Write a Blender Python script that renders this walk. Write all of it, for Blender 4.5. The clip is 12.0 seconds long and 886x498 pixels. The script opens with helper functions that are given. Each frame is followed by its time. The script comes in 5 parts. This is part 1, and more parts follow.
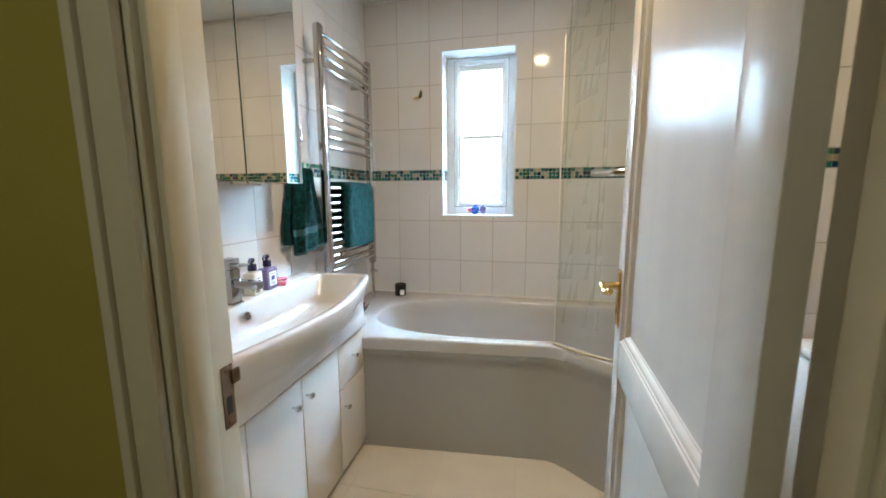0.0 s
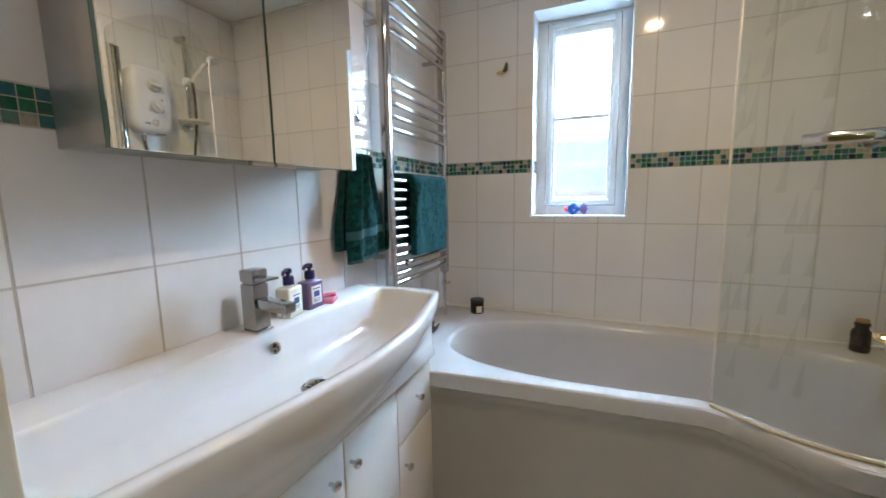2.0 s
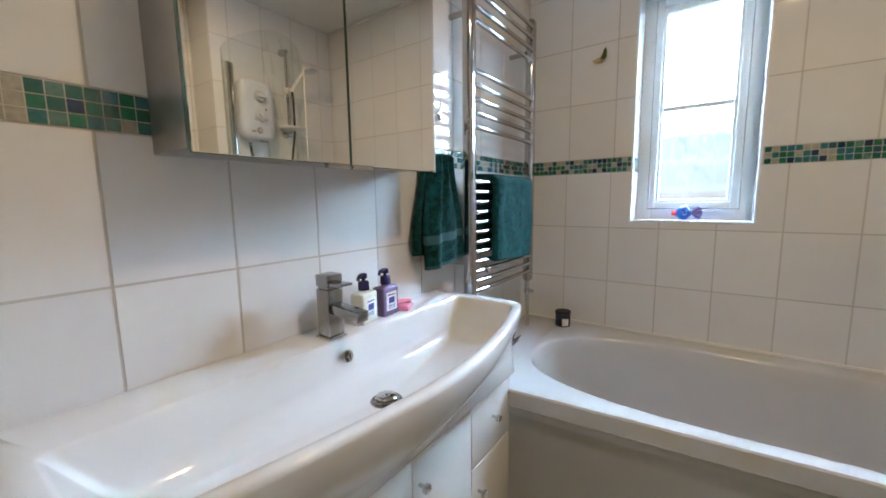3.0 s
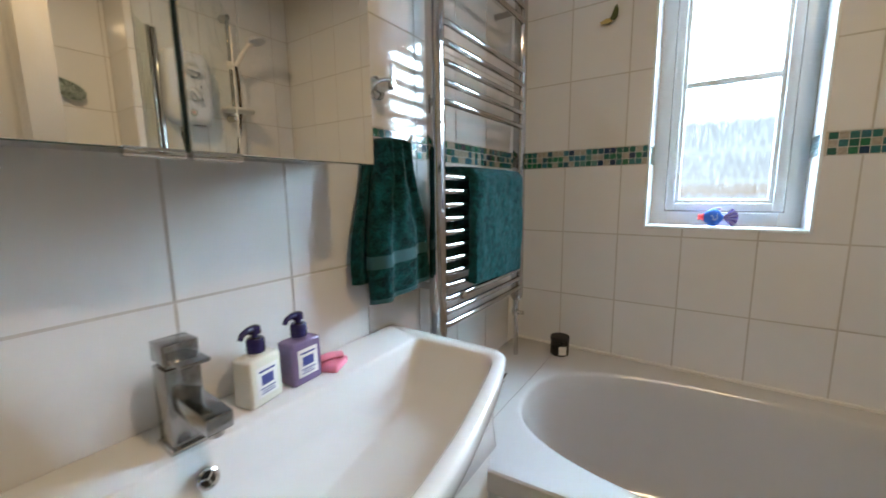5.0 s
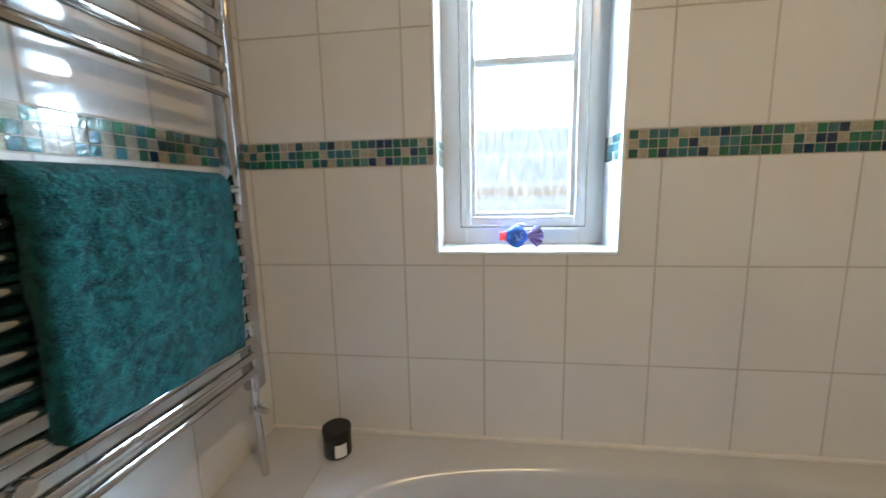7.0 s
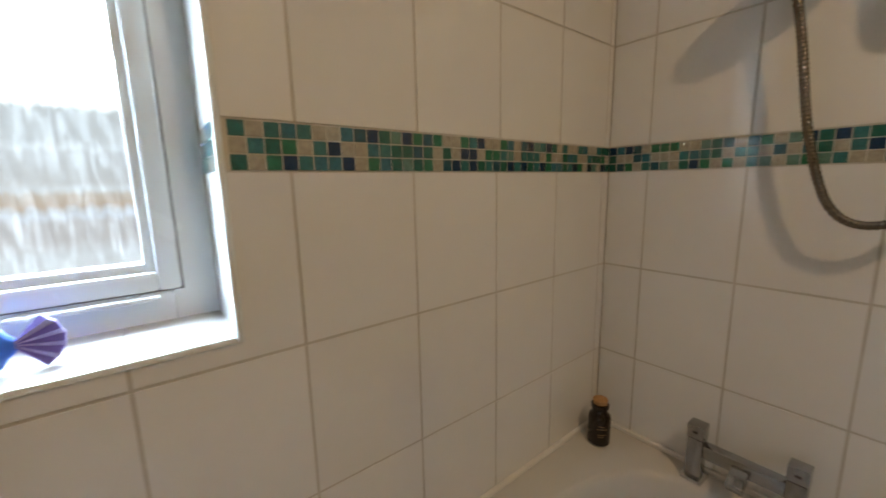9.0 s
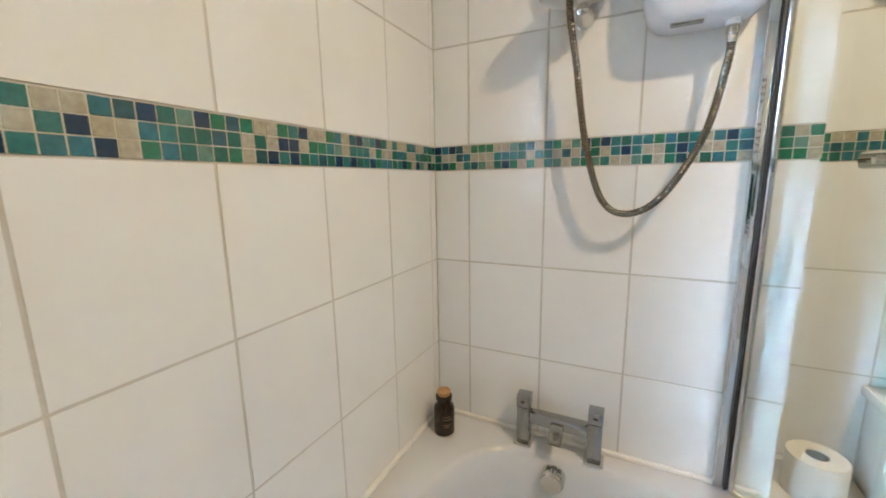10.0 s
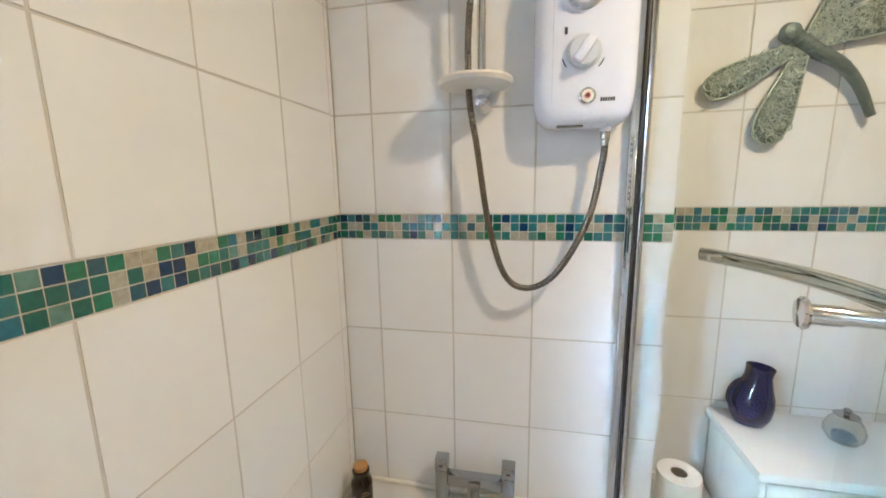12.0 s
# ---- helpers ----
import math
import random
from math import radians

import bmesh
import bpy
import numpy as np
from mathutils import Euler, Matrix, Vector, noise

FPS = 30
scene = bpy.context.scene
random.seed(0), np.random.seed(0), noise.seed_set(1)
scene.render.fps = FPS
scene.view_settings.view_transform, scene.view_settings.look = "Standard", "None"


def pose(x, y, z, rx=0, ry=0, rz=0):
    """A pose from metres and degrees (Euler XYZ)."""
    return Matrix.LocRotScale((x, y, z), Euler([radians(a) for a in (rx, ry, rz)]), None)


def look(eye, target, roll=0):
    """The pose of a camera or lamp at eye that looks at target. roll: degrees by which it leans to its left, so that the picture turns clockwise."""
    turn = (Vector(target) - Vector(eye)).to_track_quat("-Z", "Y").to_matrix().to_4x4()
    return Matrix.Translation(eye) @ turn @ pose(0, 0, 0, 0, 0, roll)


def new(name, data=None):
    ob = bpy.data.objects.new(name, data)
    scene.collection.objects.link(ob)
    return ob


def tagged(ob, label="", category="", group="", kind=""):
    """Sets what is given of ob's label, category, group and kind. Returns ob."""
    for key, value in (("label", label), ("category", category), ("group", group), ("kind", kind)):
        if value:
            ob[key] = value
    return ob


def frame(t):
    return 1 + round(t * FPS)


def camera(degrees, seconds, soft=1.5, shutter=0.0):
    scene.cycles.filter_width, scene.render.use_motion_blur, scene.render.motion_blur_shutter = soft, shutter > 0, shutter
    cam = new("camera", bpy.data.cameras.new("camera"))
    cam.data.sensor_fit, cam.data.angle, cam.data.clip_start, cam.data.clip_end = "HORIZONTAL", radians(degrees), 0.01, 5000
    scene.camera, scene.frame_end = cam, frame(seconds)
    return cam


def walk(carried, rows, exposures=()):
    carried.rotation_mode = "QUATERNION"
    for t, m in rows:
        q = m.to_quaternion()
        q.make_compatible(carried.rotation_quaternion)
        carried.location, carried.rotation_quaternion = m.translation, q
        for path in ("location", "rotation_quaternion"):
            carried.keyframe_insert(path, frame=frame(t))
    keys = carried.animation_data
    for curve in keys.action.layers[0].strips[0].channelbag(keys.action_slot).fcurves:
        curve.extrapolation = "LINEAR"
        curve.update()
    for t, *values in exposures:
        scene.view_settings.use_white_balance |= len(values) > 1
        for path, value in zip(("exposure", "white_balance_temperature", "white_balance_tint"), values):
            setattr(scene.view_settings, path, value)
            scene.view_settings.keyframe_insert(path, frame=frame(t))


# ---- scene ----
cam = camera(98.6, 12.0, 1.7, 0.25)
PATH = [
    (0, (0.961, 0.228, 1.202), (0.531, 2.159, 0.909), -0.3),
    (0.5, (0.916, 0.348, 1.181), (0.466, 2.276, 0.897), -0.7),
    (1, (0.865, 0.438, 1.166), (0.358, 2.353, 0.89), -0.8),
    (1.5, (0.817, 0.528, 1.155), (0.206, 2.413, 0.887), -0.9),
    (2, (0.792, 0.621, 1.154), (0.006, 2.442, 0.892), -0.9),
    (2.5, (0.764, 0.673, 1.157), (-0.222, 2.394, 0.899), -0.9),
    (3, (0.748, 0.708, 1.16), (-0.408, 2.321, 0.908), -0.8),
    (3.2, (0.743, 0.726, 1.162), (-0.455, 2.307, 0.908), -0.7),
    (4.8, (0.605, 1.004, 1.19), (-0.568, 2.597, 0.893), -0.6),
    (5, (0.604, 1.063, 1.188), (-0.512, 2.696, 0.893), -0.7),
    (5.5, (0.61, 1.23, 1.197), (-0.317, 2.974, 0.883), -1.0),
    (6, (0.599, 1.405, 1.194), (-0.085, 3.26, 0.892), -0.8),
    (6.5, (0.58, 1.535, 1.203), (0.084, 3.448, 0.893), -0.9),
    (6.7, (0.564, 1.581, 1.207), (0.154, 3.515, 0.902), -1.0),
    (8.3, (0.683, 1.951, 1.254), (1.327, 3.815, 0.921), -1.4),
    (8.5, (0.706, 1.992, 1.253), (1.508, 3.794, 0.917), -1.2),
    (9, (0.785, 2.05, 1.257), (2.005, 3.597, 0.919), -1.2),
    (9.5, (0.822, 2.071, 1.248), (2.397, 3.254, 0.901), -1.1),
    (10, (0.824, 2.093, 1.247), (2.587, 2.972, 0.901), -1.0),
    (10.5, (0.835, 2.101, 1.268), (2.696, 2.744, 0.915), -0.9),
    (11, (0.847, 2.106, 1.316), (2.751, 2.602, 0.959), -0.9),
    (11.5, (0.853, 2.114, 1.367), (2.773, 2.546, 1.01), -1.0),
    (12, (0.849, 2.118, 1.42), (2.778, 2.523, 1.081), -1.0),
]
EXPOSURES = [(0.0, 0.17, 5500, 3), (0.5, 0.05, 5450, 4), (1.5, -0.10, 5300, 5), (3.0, -0.18, 5400, 6), (5.0, -0.36, 5700, 5), (6.5, -0.10, 5700, 5), (8.3, -0.70, 5950, 4), (9.0, -0.60, 6400, 8),
             (9.5, 0.28, 5300, 2), (10.0, 0.69, 5250, 2), (10.5, 0.74, 5250, 3), (12.0, 0.74, 5250, 3)]
walk(cam, [(t, look(eye, target, roll)) for t, eye, target, roll in PATH], EXPOSURES)

# ---- light ----
world = bpy.data.worlds.new("world")
scene.world = world
world.use_nodes = True
wn = world.node_tree
sky = wn.nodes.new("ShaderNodeTexSky")
sky.sky_type, sky.sun_disc = "NISHITA", False
sky.sun_elevation, sky.sun_rotation = radians(35), radians(200)
wn.links.new(sky.outputs[0], wn.nodes["Background"].inputs[0])
wn.nodes["Background"].inputs[1].default_value = 0.1

WINDOW_GLOW, LAMP_WATTS = 108.0, 13.2


def lamp(name, m, watts, colour, size):
    data = bpy.data.lights.new(name, "AREA")
    data.shape, data.size, data.energy, data.color = "DISK", size, watts, colour
    ob = new(name, data)
    ob.matrix_world = m
    return ob


lamp("downlight_bulb", pose(1.04, 1.40, 2.325), LAMP_WATTS, (1.0, 0.67, 0.35), 0.075)
# Added unseen lamp that brightens the landing and the doorway.
lamp("landing_fill_lamp", pose(0.5, -0.62, 2.26), 6.2, (1.0, 0.86, 0.64), 0.12)

# ---- materials ----


def nodes_of(name):
    m = bpy.data.materials.new(name)
    m.use_nodes = True
    t = m.node_tree
    return m, t, t.nodes["Principled BSDF"]


def mat(name, colour, rough=0.5, metal=0.0, vary=0.06, scale=6.0, bump=0.0, bump_scale=80.0, rough_vary=0.08, coat=0.0, each=0.0,
        spec=0.5, stretch=(1, 1, 1), sheen=0.0):
    """A painted, glazed, metal or fabric surface with variation at two scales."""
    m, t, b = nodes_of(name)
    co = t.nodes.new("ShaderNodeTexCoord")
    mp = t.nodes.new("ShaderNodeMapping")
    mp.inputs["Scale"].default_value = stretch
    t.links.new(co.outputs["Object"], mp.inputs[0])
    if each:
        info = t.nodes.new("ShaderNodeObjectInfo")
        add = t.nodes.new("ShaderNodeVectorMath")
        t.links.new(info.outputs["Location"], add.inputs[1])
        t.links.new(mp.outputs[0], add.inputs[0])
        where = add.outputs[0]
    else:
        where = mp.outputs[0]
    n = t.nodes.new("ShaderNodeTexNoise")
    n.inputs["Scale"].default_value, n.inputs["Detail"].default_value = scale, 5
    t.links.new(where, n.inputs["Vector"])
    fine = t.nodes.new("ShaderNodeTexNoise")
    fine.inputs["Scale"].default_value, fine.inputs["Detail"].default_value = bump_scale, 4
    t.links.new(where, fine.inputs["Vector"])
    dark = [c * (1 - vary) for c in colour]
    light = [min(1, c * (1 + vary)) for c in colour]
    mix = t.nodes.new("ShaderNodeMix")
    mix.data_type = "RGBA"
    mix.inputs[6].default_value, mix.inputs[7].default_value = (*dark, 1), (*light, 1)
    t.links.new(n.outputs[0], mix.inputs[0])
    out = mix.outputs[2]
    if each:
        hsv = t.nodes.new("ShaderNodeHueSaturation")
        rng = t.nodes.new("ShaderNodeMapRange")
        rng.inputs["To Min"].default_value, rng.inputs["To Max"].default_value = 1 - each, 1 + each
        t.links.new(info.outputs["Random"], rng.inputs["Value"])
        t.links.new(rng.outputs[0], hsv.inputs["Value"])
        t.links.new(out, hsv.inputs["Color"])
        out = hsv.outputs[0]
    t.links.new(out, b.inputs["Base Color"])
    rr = t.nodes.new("ShaderNodeMapRange")
    rr.inputs["To Min"].default_value, rr.inputs["To Max"].default_value = max(0.01, rough - rough_vary), rough + rough_vary
    t.links.new(n.outputs[0], rr.inputs["Value"])
    t.links.new(rr.outputs[0], b.inputs["Roughness"])
    b.inputs["Metallic"].default_value = metal
    b.inputs["Specular IOR Level"].default_value = spec
    b.inputs["Coat Weight"].default_value = coat
    b.inputs["Coat Roughness"].default_value = 0.06
    b.inputs["Sheen Weight"].default_value = sheen
    if bump:
        bp = t.nodes.new("ShaderNodeBump")
        bp.inputs["Strength"].default_value, bp.inputs["Distance"].default_value = bump, 0.002
        t.links.new(fine.outputs[0], bp.inputs["Height"])
        t.links.new(bp.outputs[0], b.inputs["Normal"])
    return m


TILE = mat("glazed_white_tile", (0.80, 0.80, 0.80), 0.07, vary=0.03, scale=9, bump=0.09, bump_scale=16, rough_vary=0.02, each=0.025)
TILE.node_tree.nodes["Principled BSDF"].inputs["IOR"].default_value = 1.6
MOSAIC_GROUT = mat("cream_grout", (0.60, 0.57, 0.50), 0.85, vary=0.1, scale=14, bump=0.3, bump_scale=300)
GASKET = mat("grey_gasket", (0.16, 0.16, 0.17), 0.6)
GROUT = mat("grey_grout", (0.56, 0.535, 0.50), 0.9, vary=0.18, scale=12, bump=0.4, bump_scale=300)
PLASTER = mat("white_emulsion", (0.78, 0.76, 0.72), 0.8, vary=0.04, scale=4, bump=0.15, bump_scale=160)
CEILING = mat("white_ceiling_paint", (0.74, 0.74, 0.73), 0.9, vary=0.05, scale=3, bump=0.2, bump_scale=120)
OLIVE = mat("olive_yellow_paint", (0.36, 0.315, 0.06), 0.75, vary=0.06, scale=3, bump=0.2, bump_scale=150)
GLOSS = mat("white_gloss_paint", (0.61, 0.59, 0.55), 0.20, spec=0.3, vary=0.05, scale=5, bump=0.2, bump_scale=70, stretch=(3, 3, 0.12), rough_vary=0.06)
GLOSS.node_tree.nodes["Principled BSDF"].inputs["IOR"].default_value = 1.13
FRAME_PAINT = mat("cream_gloss", (0.64, 0.60, 0.48), 0.3, spec=0.2, vary=0.06, scale=5, bump=0.08, bump_scale=60, stretch=(3, 3, 0.2))
FLOOR = mat("cream_floor_tile", (0.76, 0.73, 0.69), 0.42, vary=0.07, scale=8, bump=0.15, bump_scale=60, each=0.03)
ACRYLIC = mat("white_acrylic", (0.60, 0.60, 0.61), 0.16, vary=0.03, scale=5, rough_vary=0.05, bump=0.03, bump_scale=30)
CERAMIC = mat("white_ceramic", (0.80, 0.81, 0.82), 0.08, vary=0.02, scale=5, rough_vary=0.03, coat=0.4)
LACQUER = mat("white_lacquer", (0.80, 0.79, 0.77), 0.2, vary=0.03, scale=6, rough_vary=0.05, bump=0.04, bump_scale=40)
FLOOR_JOINT = mat("cream_floor_joint", (0.68, 0.64, 0.59), 0.9, vary=0.1, scale=12, bump=0.3, bump_scale=300)
UPVC = mat("white_upvc", (0.82, 0.87, 0.89), 0.25, vary=0.03, scale=8, bump=0.03)
CHROME = mat("chrome", (0.62, 0.62, 0.61), 0.05, 1.0, vary=0.02, scale=14, rough_vary=0.012)
RAIL = mat("rail_chrome", (0.47, 0.46, 0.45), 0.07, 1.0, vary=0.06, scale=14, rough_vary=0.05)
STEEL = mat("satin_chrome", (0.36, 0.37, 0.38), 0.14, 1.0, vary=0.08, scale=12)
HOSE = mat("hose_steel", (0.17, 0.145, 0.115), 0.22, 1.0, vary=0.08, scale=40)
BRASS = mat("polished_brass", (0.80, 0.58, 0.24), 0.16, 1.0, vary=0.1, scale=20, rough_vary=0.08)
BRONZE = mat("worn_brass", (0.17, 0.11, 0.06), 0.4, 0.8, vary=0.35, scale=60, bump=0.3, bump_scale=120)
ALU = mat("grey_aluminium", (0.42, 0.42, 0.44), 0.34, 0.85, vary=0.05, scale=8, stretch=(1, 1, 0.15))
MIRROR = mat("mirror_silver", (0.93, 0.91, 0.86), 0.012, 1.0, vary=0.005, rough_vary=0.004)
MIRROR_EDGE = mat("mirror_edge", (0.10, 0.18, 0.17), 0.2, vary=0.1)
BLACK = mat("black_glass", (0.012, 0.012, 0.014), 0.14, vary=0.3, scale=20)
MATT_BLACK = mat("matt_black", (0.012, 0.012, 0.013), 0.6, vary=0.3)
RUBBER = mat("black_rubber", (0.02, 0.02, 0.022), 0.5, vary=0.2)
# The acrylic again, lightened to replace light missing on the bath's front.
PANEL_LIT = mat("lightened_bath_panel", (0.84, 0.84, 0.85), 0.18, vary=0.03, scale=5, rough_vary=0.05, bump=0.03, bump_scale=30)
SEAL = mat("aged_clear_seal", (0.52, 0.46, 0.32), 0.35, vary=0.2, scale=20)
SILICONE = mat("white_sealant", (0.80, 0.79, 0.77), 0.45, vary=0.05, scale=20)
PAPER = mat("white_paper", (0.82, 0.81, 0.79), 0.9, vary=0.03, bump=0.3, bump_scale=250)
CARD = mat("grey_card", (0.30, 0.27, 0.24), 0.9)
NAVY = mat("navy_plastic", (0.016, 0.012, 0.075), 0.25, vary=0.1)
INK = mat("blue_label_ink", (0.05, 0.06, 0.28), 0.5)
CREAM = mat("cream_lotion", (0.80, 0.80, 0.70), 0.25, vary=0.03, coat=0.3)
LILAC = mat("lilac_soap", (0.20, 0.155, 0.31), 0.14, vary=0.15, scale=25, coat=0.5)
PINK = mat("pink_soap", (0.80, 0.27, 0.40), 0.3, vary=0.1, scale=30)
CORK = mat("cork", (0.42, 0.24, 0.10), 0.85, vary=0.3, scale=120, bump=0.5, bump_scale=200)
AMBER = mat("dark_amber_glass", (0.020, 0.012, 0.008), 0.10, vary=0.2)
PRINT = mat("dull_gold_print", (0.20, 0.14, 0.07), 0.5)
COBALT = mat("cobalt_glaze", (0.006, 0.006, 0.036), 0.10, vary=0.1, rough_vary=0.02)
BUTTERFLY = mat("green_enamel", (0.07, 0.09, 0.03), 0.35, 0.3, vary=0.5, scale=60)
OCHRE = mat("ochre_enamel", (0.50, 0.38, 0.13), 0.4, vary=0.3, scale=80)
FISH_BLUE = mat("blue_spotted_print", (0.03, 0.13, 0.56), 0.6, vary=0.3, scale=90, bump=0.3, bump_scale=150)
FISH_RED = mat("red_print", (0.75, 0.06, 0.07), 0.6, vary=0.15)
FISH_TAIL = mat("lilac_print", (0.42, 0.36, 0.62), 0.6, vary=0.15)
FISH_STRIPE = mat("violet_print", (0.14, 0.10, 0.36), 0.6, vary=0.15)
SHOWER = mat("white_appliance_plastic", (0.72, 0.75, 0.84), 0.24, vary=0.02, bump=0.03, bump_scale=60)
DIAL = mat("pale_grey_plastic", (0.55, 0.58, 0.63), 0.28, vary=0.04)
RED_GLOW = mat("red_indicator", (0.85, 0.42, 0.40), 0.4)
FROSTED = mat("frosted_plastic", (0.78, 0.76, 0.72), 0.4, vary=0.05, scale=20)
WIRE = mat("verdigris_wire", (0.13, 0.165, 0.145), 0.45, 0.4, vary=0.35, scale=70, bump=0.5, bump_scale=160)
WIRE_PALE = mat("pale_wire", (0.40, 0.46, 0.42), 0.4, 0.4, vary=0.2, scale=70)
POT_FILL = mat("blue_grey_pieces", (0.20, 0.25, 0.30), 0.5, vary=0.4, scale=60)
PEWTER = mat("dark_pewter", (0.16, 0.15, 0.14), 0.3, 0.9, vary=0.3, scale=40)
TEXT_DARK = mat("dark_print", (0.03, 0.03, 0.07), 0.5)


def terry(name, deep, light):
    """Towelling: short pile brushed into deep and light patches, with fine loops."""
    m, t, b = nodes_of(name)
    co = t.nodes.new("ShaderNodeTexCoord")

    def grain(scale, detail, lo, hi):
        n = t.nodes.new("ShaderNodeTexNoise")
        n.inputs["Scale"].default_value, n.inputs["Detail"].default_value = scale, detail
        n.inputs["Distortion"].default_value = 0.6
        t.links.new(co.outputs["Object"], n.inputs["Vector"])
        r = t.nodes.new("ShaderNodeMapRange")
        r.inputs["From Min"].default_value, r.inputs["From Max"].default_value = lo, hi
        t.links.new(n.outputs[0], r.inputs["Value"])
        return r.outputs[0]

    patch, tuft = grain(52, 8, 0.33, 0.69), grain(300, 3, 0.3, 0.7)
    both = t.nodes.new("ShaderNodeMath")
    both.operation = "MULTIPLY_ADD"
    both.inputs[1].default_value = 0.40
    t.links.new(tuft, both.inputs[0])
    half = t.nodes.new("ShaderNodeMath")
    half.operation = "MULTIPLY"
    half.inputs[1].default_value = 0.6
    t.links.new(patch, half.inputs[0])
    t.links.new(half.outputs[0], both.inputs[2])
    mix = t.nodes.new("ShaderNodeMix")
    mix.data_type = "RGBA"
    mix.inputs[6].default_value, mix.inputs[7].default_value = (*deep, 1), (*light, 1)
    t.links.new(both.outputs[0], mix.inputs[0])
    t.links.new(mix.outputs[2], b.inputs["Base Color"])
    b.inputs["Roughness"].default_value = 0.95
    b.inputs["Specular IOR Level"].default_value = 0.1
    b.inputs["Sheen Weight"].default_value = 0.05
    bp = t.nodes.new("ShaderNodeBump")
    bp.inputs["Strength"].default_value, bp.inputs["Distance"].default_value = 0.9, 0.005
    t.links.new(both.outputs[0], bp.inputs["Height"])
    t.links.new(bp.outputs[0], b.inputs["Normal"])
    return m


TOWEL = terry("teal_towelling", (0.0012, 0.010, 0.0115), (0.012, 0.090, 0.087))
TOWEL_BAND = mat("teal_woven_band", (0.018, 0.085, 0.09), 0.7, vary=0.15, scale=60, bump=0.5, bump_scale=500, sheen=0.1)


def mosaic_material():
    m, t, b = nodes_of("glass_mosaic")
    info = t.nodes.new("ShaderNodeObjectInfo")
    ramp = t.nodes.new("ShaderNodeValToRGB")
    ramp.color_ramp.interpolation = "CONSTANT"
    stops = [(0.0, (0.015, 0.10, 0.075)), (0.14, (0.03, 0.14, 0.14)), (0.28, (0.36, 0.34, 0.27)), (0.58, (0.02, 0.14, 0.075)),
             (0.69, (0.03, 0.13, 0.17)), (0.81, (0.004, 0.026, 0.075)), (0.88, (0.10, 0.20, 0.17)), (0.94, (0.02, 0.075, 0.10))]
    el = ramp.color_ramp.elements
    el[0].position, el[0].color = stops[0][0], (*stops[0][1], 1)
    el[1].position, el[1].color = stops[1][0], (*stops[1][1], 1)
    for p, c in stops[2:]:
        e = el.new(p)
        e.color = (*c, 1)
    t.links.new(info.outputs["Random"], ramp.inputs[0])
    co = t.nodes.new("ShaderNodeTexCoord")
    add = t.nodes.new("ShaderNodeVectorMath")
    t.links.new(co.outputs["Object"], add.inputs[0])
    t.links.new(info.outputs["Location"], add.inputs[1])
    n = t.nodes.new("ShaderNodeTexNoise")
    n.inputs["Scale"].default_value = 120
    t.links.new(add.outputs[0], n.inputs["Vector"])
    hsv = t.nodes.new("ShaderNodeHueSaturation")
    rng = t.nodes.new("ShaderNodeMapRange")
    rng.inputs["To Min"].default_value, rng.inputs["To Max"].default_value = 0.6, 1.5
    t.links.new(n.outputs[0], rng.inputs["Value"])
    t.links.new(rng.outputs[0], hsv.inputs["Value"])
    t.links.new(ramp.outputs[0], hsv.inputs["Color"])
    t.links.new(hsv.outputs[0], b.inputs["Base Color"])
    b.inputs["Roughness"].default_value = 0.07
    b.inputs["Coat Weight"].default_value = 0.7
    b.inputs["Coat Roughness"].default_value = 0.03
    bp = t.nodes.new("ShaderNodeBump")
    bp.inputs["Strength"].default_value, bp.inputs["Distance"].default_value = 0.25, 0.003
    t.links.new(n.outputs[0], bp.inputs["Height"])
    t.links.new(bp.outputs[0], b.inputs["Normal"])
    return m


MOSAIC = mosaic_material()


